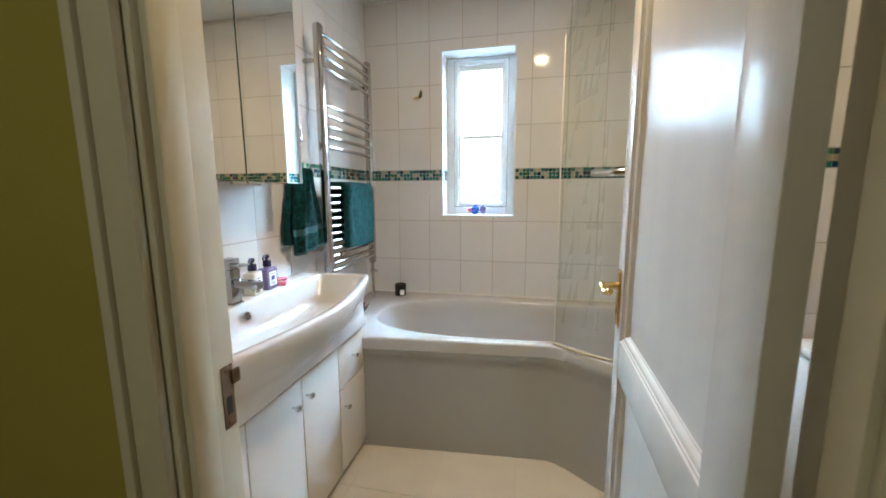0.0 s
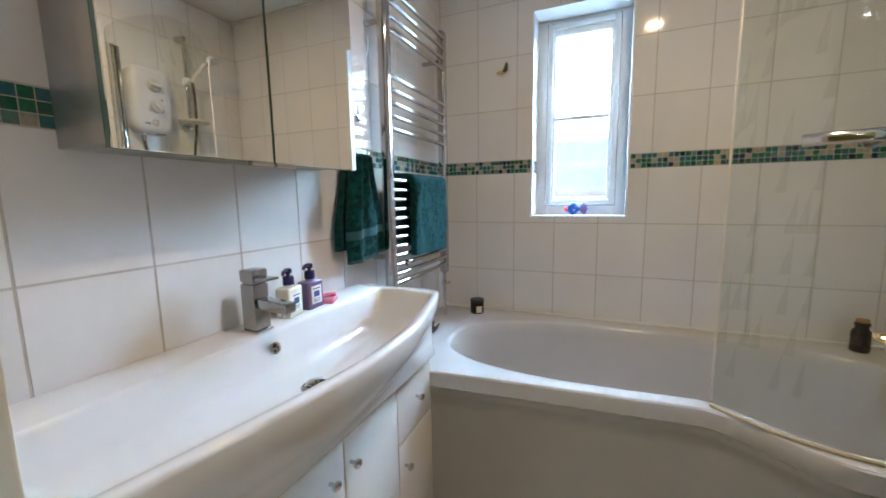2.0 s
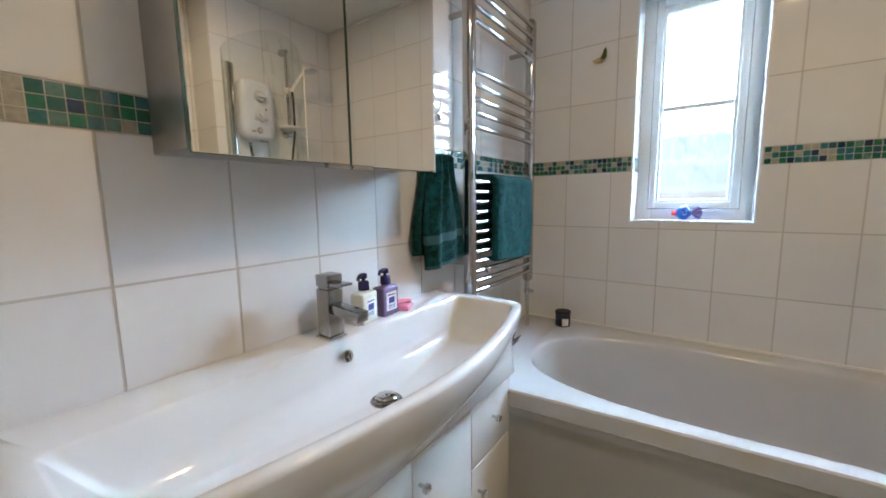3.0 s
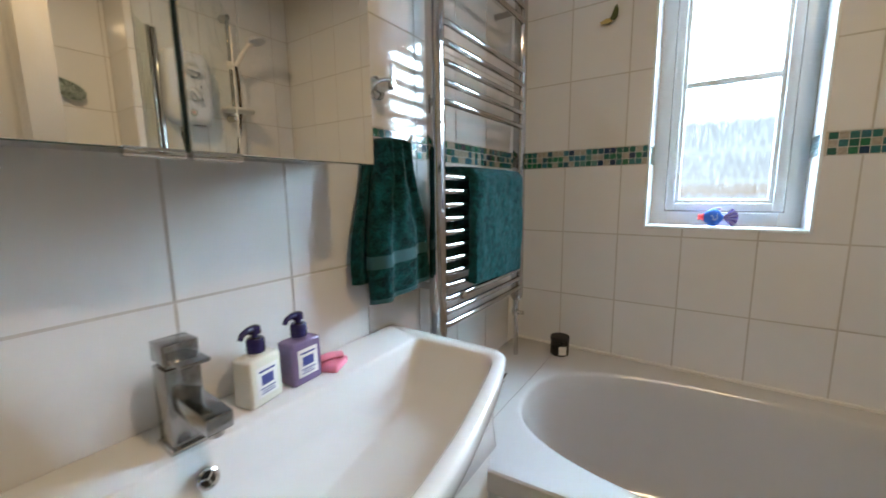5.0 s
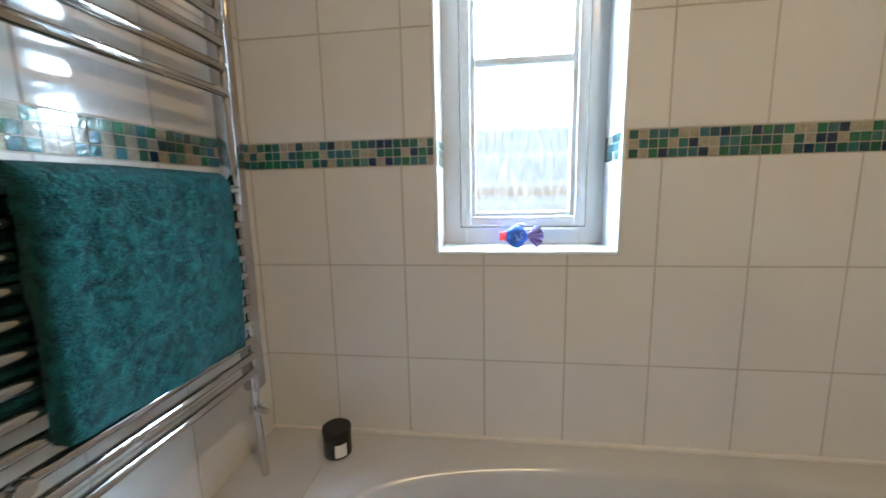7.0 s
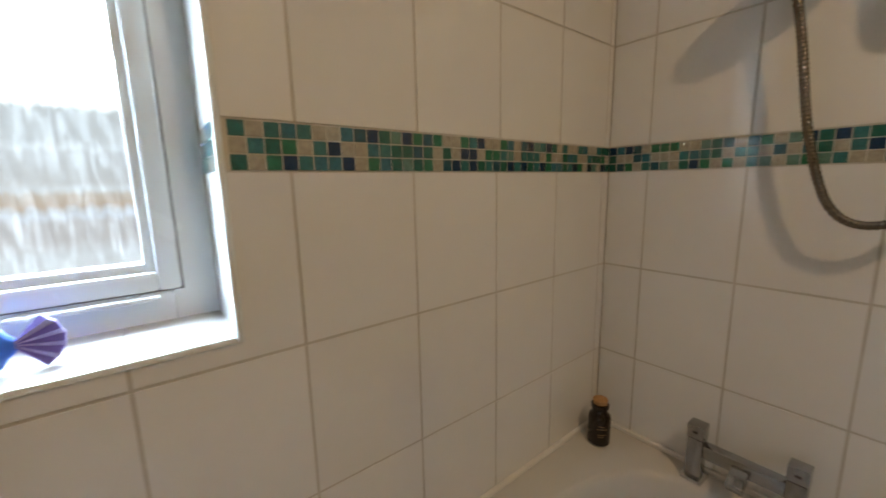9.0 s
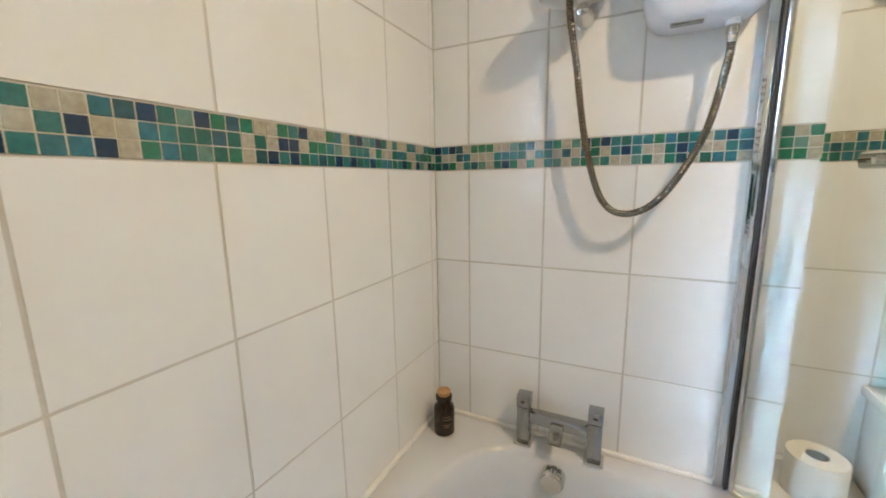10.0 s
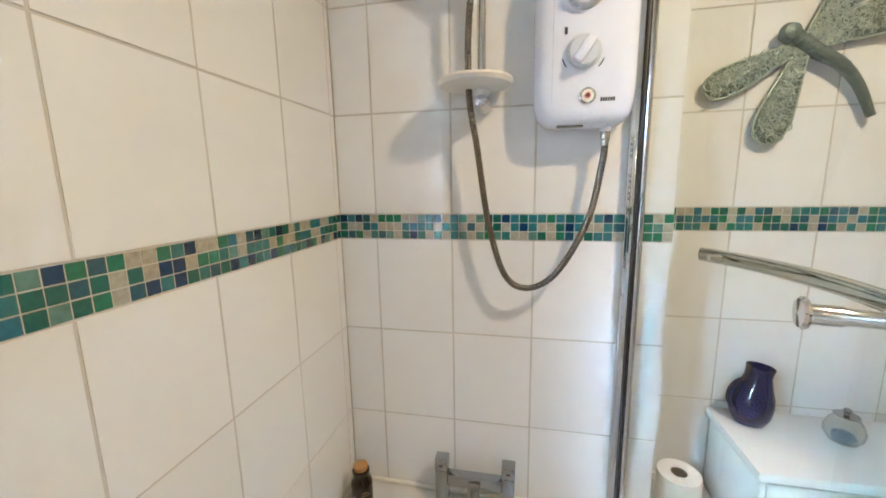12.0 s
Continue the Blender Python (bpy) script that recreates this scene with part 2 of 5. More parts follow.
def glass_material(name, tint, gloss=0.9, streaks=0.0, haze=0.0):
    """Clear pane: light goes straight through, the surface mirrors by Fresnel; haze, streaks: least and greatest share of condensation that scatters."""
    m, t, b = nodes_of(name)
    t.nodes.remove(b)
    out = t.nodes["Material Output"]
    tr = t.nodes.new("ShaderNodeBsdfTransparent")
    tr.inputs[0].default_value = (*tint, 1)
    gl = t.nodes.new("ShaderNodeBsdfGlossy")
    gl.inputs["Roughness"].default_value = 0.02
    gl.inputs[0].default_value = (gloss, gloss, gloss, 1)
    lw = t.nodes.new("ShaderNodeLayerWeight")
    lw.inputs[0].default_value = 0.5
    steep = t.nodes.new("ShaderNodeMath")
    steep.operation = "POWER"
    steep.inputs[1].default_value = 5.0
    t.links.new(lw.outputs["Facing"], steep.inputs[0])
    fr = t.nodes.new("ShaderNodeMapRange")
    fr.inputs["To Min"].default_value, fr.inputs["To Max"].default_value = 0.035, 0.9
    t.links.new(steep.outputs[0], fr.inputs["Value"])
    mix = t.nodes.new("ShaderNodeMixShader")
    t.links.new(fr.outputs[0], mix.inputs[0])
    t.links.new(tr.outputs[0], mix.inputs[1])
    t.links.new(gl.outputs[0], mix.inputs[2])
    last = mix
    if streaks:
        co = t.nodes.new("ShaderNodeTexCoord")
        mp = t.nodes.new("ShaderNodeMapping")
        mp.inputs["Scale"].default_value = (210, 210, 26)
        t.links.new(co.outputs["Object"], mp.inputs[0])
        n = t.nodes.new("ShaderNodeTexNoise")
        n.inputs["Scale"].default_value, n.inputs["Detail"].default_value = 1.0, 6
        t.links.new(mp.outputs[0], n.inputs["Vector"])
        rng = t.nodes.new("ShaderNodeMapRange")
        rng.inputs["From Min"].default_value, rng.inputs["From Max"].default_value = 0.50, 0.68
        rng.inputs["To Min"].default_value, rng.inputs["To Max"].default_value = haze, streaks
        t.links.new(n.outputs[0], rng.inputs["Value"])
        tl = t.nodes.new("ShaderNodeBsdfTranslucent")
        tl.inputs[0].default_value = (0.9, 0.93, 0.95, 1)
        mist = t.nodes.new("ShaderNodeMixShader")
        t.links.new(rng.outputs[0], mist.inputs[0])
        t.links.new(mix.outputs[0], mist.inputs[1])
        t.links.new(tl.outputs[0], mist.inputs[2])
        last = mist
    t.links.new(last.outputs[0], out.inputs[0])
    return m


SCREEN_GLASS = glass_material("clear_screen_glass", (0.87, 0.905, 0.895), 0.8)
POT_GLASS = glass_material("clear_pot_glass", (0.97, 0.98, 0.98), 0.6)
PANE_GLASS = glass_material("streaked_window_glass", (0.95, 0.97, 0.97), 0.9, 0.025, 0.004)
MISTED_GLASS = glass_material("misted_window_glass", (0.95, 0.97, 0.97), 0.9, 0.45, 0.25)


def backdrop_material():
    """Glowing sheet that lights the room: bright overcast sky over a hazy tree line and a pale fence."""
    m, t, b = nodes_of("glowing_overcast_distance")
    t.nodes.remove(b)
    out = t.nodes["Material Output"]
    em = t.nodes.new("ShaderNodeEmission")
    geo = t.nodes.new("ShaderNodeNewGeometry")
    sep = t.nodes.new("ShaderNodeSeparateXYZ")
    t.links.new(geo.outputs["Position"], sep.inputs[0])
    n = t.nodes.new("ShaderNodeTexNoise")
    n.inputs["Scale"].default_value, n.inputs["Detail"].default_value = 1.0, 7
    n.inputs["Roughness"].default_value = 0.7
    mp = t.nodes.new("ShaderNodeMapping")
    mp.inputs["Scale"].default_value = (13.0, 1.0, 1.6)
    t.links.new(geo.outputs["Position"], mp.inputs[0])
    t.links.new(mp.outputs[0], n.inputs["Vector"])
    wob = t.nodes.new("ShaderNodeMath")
    wob.operation = "MULTIPLY_ADD"
    wob.inputs[1].default_value = 0.22
    t.links.new(n.outputs[0], wob.inputs[0])
    low = t.nodes.new("ShaderNodeMath")
    low.operation = "SUBTRACT"
    low.inputs[1].default_value = 0.11
    t.links.new(sep.outputs[2], low.inputs[0])
    t.links.new(low.outputs[0], wob.inputs[2])
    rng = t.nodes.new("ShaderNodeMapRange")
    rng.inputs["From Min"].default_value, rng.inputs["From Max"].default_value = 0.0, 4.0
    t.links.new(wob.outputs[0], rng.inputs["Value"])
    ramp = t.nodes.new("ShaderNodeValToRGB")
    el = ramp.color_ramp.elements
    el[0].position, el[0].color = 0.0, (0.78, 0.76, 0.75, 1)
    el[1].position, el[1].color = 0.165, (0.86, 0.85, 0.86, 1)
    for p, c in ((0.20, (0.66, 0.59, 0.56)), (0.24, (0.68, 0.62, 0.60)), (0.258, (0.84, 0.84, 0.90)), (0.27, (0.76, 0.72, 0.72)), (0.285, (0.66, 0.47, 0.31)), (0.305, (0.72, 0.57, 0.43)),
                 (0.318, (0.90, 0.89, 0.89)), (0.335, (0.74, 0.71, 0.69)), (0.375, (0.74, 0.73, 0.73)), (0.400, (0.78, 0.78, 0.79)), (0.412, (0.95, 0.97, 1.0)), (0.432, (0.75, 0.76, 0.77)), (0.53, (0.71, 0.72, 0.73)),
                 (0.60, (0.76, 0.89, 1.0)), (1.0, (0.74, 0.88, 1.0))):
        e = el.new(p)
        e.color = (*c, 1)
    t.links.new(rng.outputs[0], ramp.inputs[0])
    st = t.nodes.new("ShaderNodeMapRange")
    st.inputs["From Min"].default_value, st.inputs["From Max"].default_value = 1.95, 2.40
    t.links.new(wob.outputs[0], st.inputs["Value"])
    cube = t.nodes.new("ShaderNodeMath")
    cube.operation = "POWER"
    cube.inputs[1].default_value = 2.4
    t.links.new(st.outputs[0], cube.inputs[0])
    # Tree line and fence glow too, their daylight put into the emission.
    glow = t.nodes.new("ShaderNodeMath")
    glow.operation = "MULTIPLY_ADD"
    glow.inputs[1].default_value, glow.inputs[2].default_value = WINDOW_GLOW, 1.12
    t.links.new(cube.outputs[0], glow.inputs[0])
    grain = t.nodes.new("ShaderNodeTexNoise")
    grain.inputs["Scale"].default_value, grain.inputs["Detail"].default_value = 7.0, 8
    t.links.new(geo.outputs["Position"], grain.inputs["Vector"])
    gr = t.nodes.new("ShaderNodeMapRange")
    gr.inputs["To Min"].default_value, gr.inputs["To Max"].default_value = 0.80, 1.15
    t.links.new(grain.outputs[0], gr.inputs["Value"])
    hv = t.nodes.new("ShaderNodeHueSaturation")
    t.links.new(gr.outputs[0], hv.inputs["Value"])
    t.links.new(ramp.outputs[0], hv.inputs["Color"])
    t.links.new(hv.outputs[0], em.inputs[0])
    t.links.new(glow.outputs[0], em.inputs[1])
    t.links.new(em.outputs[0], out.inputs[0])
    return m


BACKDROP = backdrop_material()

# ---- building helpers ----


def box(bm, lo, hi, bevel=0.0, seg=2):
    """An upright box between two corners, with rounded edges."""
    r = bmesh.ops.create_cube(bm, size=1.0)
    size = [max(1e-4, b - a) for a, b in zip(lo, hi)]
    mid = [(a + b) / 2 for a, b in zip(lo, hi)]
    bmesh.ops.scale(bm, vec=size, verts=r["verts"])
    bmesh.ops.translate(bm, vec=mid, verts=r["verts"])
    if bevel:
        edges = list({e for v in r["verts"] for e in v.link_edges})
        bmesh.ops.bevel(bm, geom=edges, offset=min(bevel, min(size) * 0.45), segments=seg, affect="EDGES", profile=0.5)
    return bm


def ring(centre, u, v, r, n, r2=None):
    c, u, v = Vector(centre), Vector(u), Vector(v)
    return [c + u * (r * math.cos(2 * math.pi * i / n)) + v * ((r2 or r) * math.sin(2 * math.pi * i / n)) for i in range(n)]


def loft(bm, rings, cap0=True, cap1=True):
    """A skin over rings of equally many points."""
    vs = [[bm.verts.new(p) for p in r] for r in rings]
    n = len(vs[0])
    for a, b in zip(vs, vs[1:]):
        for i in range(n):
            bm.faces.new((a[i], a[(i + 1) % n], b[(i + 1) % n], b[i]))
    if cap0:
        bm.faces.new(list(reversed(vs[0])))
    if cap1:
        bm.faces.new(vs[-1])
    return bm


def tube(bm, points, r, n=12, radii=None, flat=None):
    """A round (or flattened) bar along points."""
    pts = [Vector(p) for p in points]
    rings = []
    side = None
    for i, p in enumerate(pts):
        d = (pts[min(i + 1, len(pts) - 1)] - pts[max(i - 1, 0)]).normalized()
        if side is None:
            side = d.orthogonal().normalized() if flat is None else Vector(flat)
        side = (side - d * side.dot(d)).normalized()
        up = d.cross(side)
        rr = radii[i] if radii else r
        rings.append(ring(p, side, up, rr if flat is None else rr * 0.6, n, rr))
    return loft(bm, rings)


def lathe(bm, centre, profile, n=28, axis=(0, 0, 1), caps=True):
    """A turned body: (radius, height) pairs about an axis."""
    c, a = Vector(centre), Vector(axis).normalized()
    u = a.orthogonal().normalized()
    v = a.cross(u)
    return loft(bm, [ring(c + a * h, u, v, max(r, 1e-4), n) for r, h in profile], caps, caps)


def curve_points(knots, per=10):
    """Catmull-Rom points through knots."""
    k = [Vector(p) for p in knots]
    k = [k[0] * 2 - k[1]] + k + [k[-1] * 2 - k[-2]]
    out = []
    for a, b, c, d in zip(k, k[1:], k[2:], k[3:]):
        for i in range(per):
            t = i / per
            out.append(0.5 * ((2 * b) + (c - a) * t + (2 * a - 5 * b + 4 * c - d) * t * t + (3 * b - a - 3 * c + d) * t ** 3))
    return out + [k[-2]]


def mesh_of(bm, name, material, sharp=38):
    bmesh.ops.recalc_face_normals(bm, faces=bm.faces)
    me = bpy.data.meshes.new(name)
    bm.to_mesh(me)
    bm.free()
    me.materials.append(material)
    me.polygons.foreach_set("use_smooth", [True] * len(me.polygons))
    me.set_sharp_from_angle(angle=radians(sharp))
    return me


BASE = {}


def thing(name, at, label, category, group="", kind=""):
    ob = new(name)
    ob.empty_display_size = 0.05
    ob.location = at
    BASE[ob.name] = Vector(at)
    return tagged(ob, label, category, group, kind)


def part(name, bm, material, parent, label="", sharp=38):
    """One mesh, made in world places, under a thing or a part."""
    ob = new(name, mesh_of(bm, name, material, sharp))
    ob.parent = parent
    ob.matrix_parent_inverse = Matrix.Translation(-BASE.get(parent.name, Vector()))
    if label:
        tagged(ob, label)
    return ob


def solid(name, bm, material, label, category="", group="", kind="", sharp=38):
    """A top-level thing that is one mesh."""
    return tagged(new(name, mesh_of(bm, name, material, sharp)), label, category, group, kind)


def B():
    return bmesh.new()

# ---- plan ----
WEST, EAST, NORTH, SOUTH, ALCOVE = -0.06, 1.80, 2.60, 0.694, 2.03
PIER, CEIL, RIM, BASIN = 1.78, 2.35, 0.548, 0.842
WX0, WX1, WZ0, WZ1, REVEAL = 0.434, 0.868, 1.06, 2.037, 2.745
TW, TH, STRIP0, STRIP1 = 0.2035, 0.2535, 1.2785, 1.3425
HALL = 0.615

# ---- structure ----


def wall(name, boxes, material, label):
    bm = B()
    for lo, hi in boxes:
        box(bm, lo, hi)
    return solid(name, bm, material, label, kind="structure", sharp=30)


G = 0.0015  # depth of the joints
wall_north = wall("wall_north", [((WEST - 0.1, NORTH + G, -0.1), (WX0 - G, NORTH + 0.25, CEIL)), ((WX1 + G, NORTH + G, -0.1), (EAST + 0.35, NORTH + 0.25, CEIL)),
                                 ((WX0 - G, NORTH + G, -0.1), (WX1 + G, NORTH + 0.25, WZ0 - G)), ((WX0 - G, NORTH + G, WZ1 + G), (WX1 + G, NORTH + 0.25, CEIL))],
                  GROUT, "white tiled wall with a mosaic border round the window")
wall_west = wall("wall_west", [((WEST - 0.1, HALL, -0.1), (WEST - G, NORTH + G, CEIL))], GROUT, "white tiled wall with mosaic border behind the basin")
wall_east = wall("wall_east", [((EAST + G, PIER + G, -0.1), (ALCOVE + 0.1, NORTH + G, CEIL))], GROUT, "white tiled wall with mosaic border at the shower")
wall_alcove = wall("wall_alcove", [((ALCOVE + G, HALL, -0.1), (ALCOVE + 0.1, PIER + G, CEIL))], GROUT, "tiled alcove wall with mosaic border")
wall_south = wall("wall_south", [((WEST - G, HALL + 0.004, -0.1), (0.4965, SOUTH, CEIL)), ((1.2935, HALL + 0.004, -0.1), (ALCOVE + G, SOUTH, CEIL)),
                                 ((0.4965, HALL + 0.004, 2.06), (1.2935, SOUTH, CEIL))], PLASTER, "white painted wall around the doorway")
wall_hall = wall("wall_hall", [((-0.9, HALL - 0.02, -0.1), (0.4965, HALL, 2.4)), ((1.2935, HALL - 0.02, -0.1), (2.6, HALL, 2.4)), ((0.4965, HALL - 0.02, 2.06), (1.2935, HALL, 2.4)),
                               ((-1.0, -1.1, -0.1), (-0.9, HALL, 2.4)), ((2.6, -1.1, -0.1), (2.7, HALL, 2.4)), ((-1.0, -1.2, -0.1), (2.7, -1.1, 2.4))],
                 OLIVE, "olive yellow painted landing wall")
ceiling = wall("ceiling", [((WEST - 0.1, HALL + 0.004, CEIL + 0.001), (ALCOVE + 0.1, NORTH + 0.25, CEIL + 0.1))], CEILING, "plain white bathroom ceiling")
ceiling_hall = wall("ceiling_hall", [((-1.0, -1.2, 2.401), (2.7, HALL - 0.001, 2.5))], CEILING, "plain white landing ceiling")
floor = wall("floor", [((-1.0, -1.2, -0.12), (2.7, NORTH, -0.003))], FLOOR_JOINT, "cream floor tiles with pale joints")


def coving():
    bm = B()
    for a, b in (((WEST, NORTH, CEIL), (EAST, NORTH, CEIL)),):
        box(bm, (WEST, NORTH - 0.012, CEIL - 0.012), (EAST, NORTH, CEIL), 0.003)
    return solid("trim", bm, CEILING, "thin painted bead under the ceiling", kind="structure")


coving()


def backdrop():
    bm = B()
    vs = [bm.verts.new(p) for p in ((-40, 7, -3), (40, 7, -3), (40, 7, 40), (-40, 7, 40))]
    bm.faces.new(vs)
    return solid("backdrop", bm, BACKDROP, "glowing sheet of bright overcast sky above a hazy garden fence", kind="structure")


backdrop()


def downlight():
    d = thing("downlight", (1.04, 1.40, 2.345), "round chrome downlight set in the ceiling", "ceiling light")
    bm = B()
    lathe(bm, (1.04, 1.40, 2.349), [(0.036, 0), (0.046, 0), (0.046, -0.006), (0.036, -0.010), (0.034, -0.004)], 24)
    part("bezel", bm, CHROME, d)


downlight()


def window():
    w = thing("window_1", (0.65, REVEAL, WZ0), "white plastic casement window with misted panes", "window", kind="structure")
    bm = B()  # lining of the opening
    for lo, hi in (((WX0 - G, NORTH, WZ0), (WX0, REVEAL, WZ1)), ((WX1, NORTH, WZ0), (WX1 + G, REVEAL, WZ1)),
                   ((WX0 - G, NORTH, WZ1), (WX1 + G, REVEAL, WZ1 + G))):
        box(bm, lo, hi)
    part("reveal_lining", bm, TILE, w, "white glazed tile lining")
    bm = B()  # edge trim round the opening
    for lo, hi in (((WX0 - 0.007, NORTH - 0.004, WZ0 - 0.007), (WX0 + 0.002, NORTH + 0.01, WZ1 + 0.007)), ((WX1 - 0.002, NORTH - 0.004, WZ0 - 0.007), (WX1 + 0.007, NORTH + 0.01, WZ1 + 0.007)),
                   ((WX0 + 0.002, NORTH - 0.004, WZ1 - 0.002), (WX1 - 0.002, NORTH + 0.01, WZ1 + 0.007)), ((WX0 + 0.002, NORTH - 0.004, WZ0 - 0.007), (WX1 - 0.002, NORTH + 0.01, WZ0 + 0.002))):
        box(bm, lo, hi, 0.002)
    part("edge_trim", bm, UPVC, w)
    bm = B()
    for a, b in ((WX0, 0.5556), (0.5564, 0.7456), (0.7464, WX1)):
        box(bm, (a, NORTH + 0.0105, WZ0 - 0.008), (b, REVEAL, WZ0 + 0.0018), 0.0008)
    part("window_sill", bm, TILE, w, "white tiled sill")
    y0, y1 = REVEAL, REVEAL + 0.06

    def surround(name, x0, x1, z0, z1, t, ya, yb, bev, mt=UPVC, parent=w):
        bm = B()
        box(bm, (x0, ya, z0), (x0 + t, yb, z1), bev)
        box(bm, (x1 - t, ya, z0), (x1, yb, z1), bev)
        box(bm, (x0 + t - 0.001, ya, z0), (x1 - t + 0.001, yb, z0 + t), bev)
        box(bm, (x0 + t - 0.001, ya, z1 - t), (x1 - t + 0.001, yb, z1), bev)
        return part(name, bm, mt, parent)

    surround("window_frame", WX0 - 0.01, WX1 + 0.01, WZ0 - 0.02, WZ1 + 0.02, 0.068, y0, y1, 0.004)
    surround("gasket", 0.4795, 0.8245, 1.1070, 2.0215, 0.006, y0 - 0.0006, y0 + 0.02, 0.0005, GASKET)
    sash = surround("sash", 0.482, 0.822, 1.1095, 2.019, 0.029, y0 - 0.010, y0 + 0.04, 0.005)
    surround("bead", 0.507, 0.797, 1.1345, 1.985, 0.017, y0 + 0.001, y0 + 0.03, 0.004, UPVC, sash)
    bm = B()
    box(bm, (0.51, y0 + 0.003, 1.960), (0.794, y0 + 0.03, 1.988), 0.004)
    part("head_bead", bm, UPVC, sash)
    # Thin white bar on two lugs at the foot of the sash.
    bm = B()
    box(bm, (0.638, y0 - 0.026, 1.1000), (0.793, y0 - 0.0105, 1.1055), 0.002)
    box(bm, (0.645, y0 - 0.0105, 1.0980), (0.660, y0 + 0.001, 1.1060), 0.001)
    box(bm, (0.770, y0 - 0.0105, 1.0980), (0.785, y0 + 0.001, 1.1060), 0.001)
    part("sash_bottom_bar", bm, UPVC, w, "thin white bar below the sash")
    bm = B()
    box(bm, (0.520, y0 + 0.006, 1.545), (0.784, y0 + 0.03, 1.566), 0.006)
    part("glazing_bar", bm, UPVC, sash)
    for z0, z1 in ((1.146, 1.546), (1.565, 1.974)):
        bm = B()
        box(bm, (0.520, y0 + 0.014, z0), (0.784, y0 + 0.020, z1))
        p = part("pane", bm, PANE_GLASS if z0 < 1.3 else MISTED_GLASS, sash)
        p.visible_shadow = False


window()


def door_frame():
    d = thing("door_frame", (0.9, 0.63, 0), "white gloss painted door lining and architrave", "door frame", kind="structure")
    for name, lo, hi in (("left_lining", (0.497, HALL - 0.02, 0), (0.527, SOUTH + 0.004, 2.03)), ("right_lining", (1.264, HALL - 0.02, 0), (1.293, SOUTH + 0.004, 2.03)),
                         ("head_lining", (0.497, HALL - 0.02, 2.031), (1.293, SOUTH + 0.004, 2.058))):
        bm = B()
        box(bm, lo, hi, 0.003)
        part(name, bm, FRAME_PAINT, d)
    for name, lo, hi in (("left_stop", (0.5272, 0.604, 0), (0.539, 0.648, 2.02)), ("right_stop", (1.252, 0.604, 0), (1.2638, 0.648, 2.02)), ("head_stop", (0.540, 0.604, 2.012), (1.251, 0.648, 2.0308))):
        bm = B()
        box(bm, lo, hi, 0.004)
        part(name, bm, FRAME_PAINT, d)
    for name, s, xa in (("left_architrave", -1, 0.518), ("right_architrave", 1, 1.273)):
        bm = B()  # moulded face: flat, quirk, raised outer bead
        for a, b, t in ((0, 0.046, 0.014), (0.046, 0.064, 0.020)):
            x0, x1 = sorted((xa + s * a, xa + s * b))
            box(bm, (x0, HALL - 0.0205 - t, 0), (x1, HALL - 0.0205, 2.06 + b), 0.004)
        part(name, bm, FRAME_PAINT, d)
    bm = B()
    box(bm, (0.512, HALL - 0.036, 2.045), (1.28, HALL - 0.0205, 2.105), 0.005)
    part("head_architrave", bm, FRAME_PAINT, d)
    bm = B()
    box(bm, (0.5272, 0.670, 0.850), (0.5284, 0.692, 0.948), 0.0005)
    box(bm, (0.5272, 0.688, 0.915), (0.532, 0.704, 0.938), 0.002)
    k = part("strike_plate", bm, BRONZE, d, "worn brass strike plate")
    for z in (0.858, 0.941):
        bm = B()
        lathe(bm, (0.5284, 0.680, z), [(0.004, 0), (0.003, 0.0012)], 10, (1, 0, 0))
        part("screw", bm, BRONZE, k)
    # No hole is cut; a matt black block paints its darkness.
    bm = B()
    box(bm, (0.5281, 0.676, 0.872), (0.5290, 0.686, 0.900))
    part("latch_hole_dark", bm, MATT_BLACK, k)


door_frame()


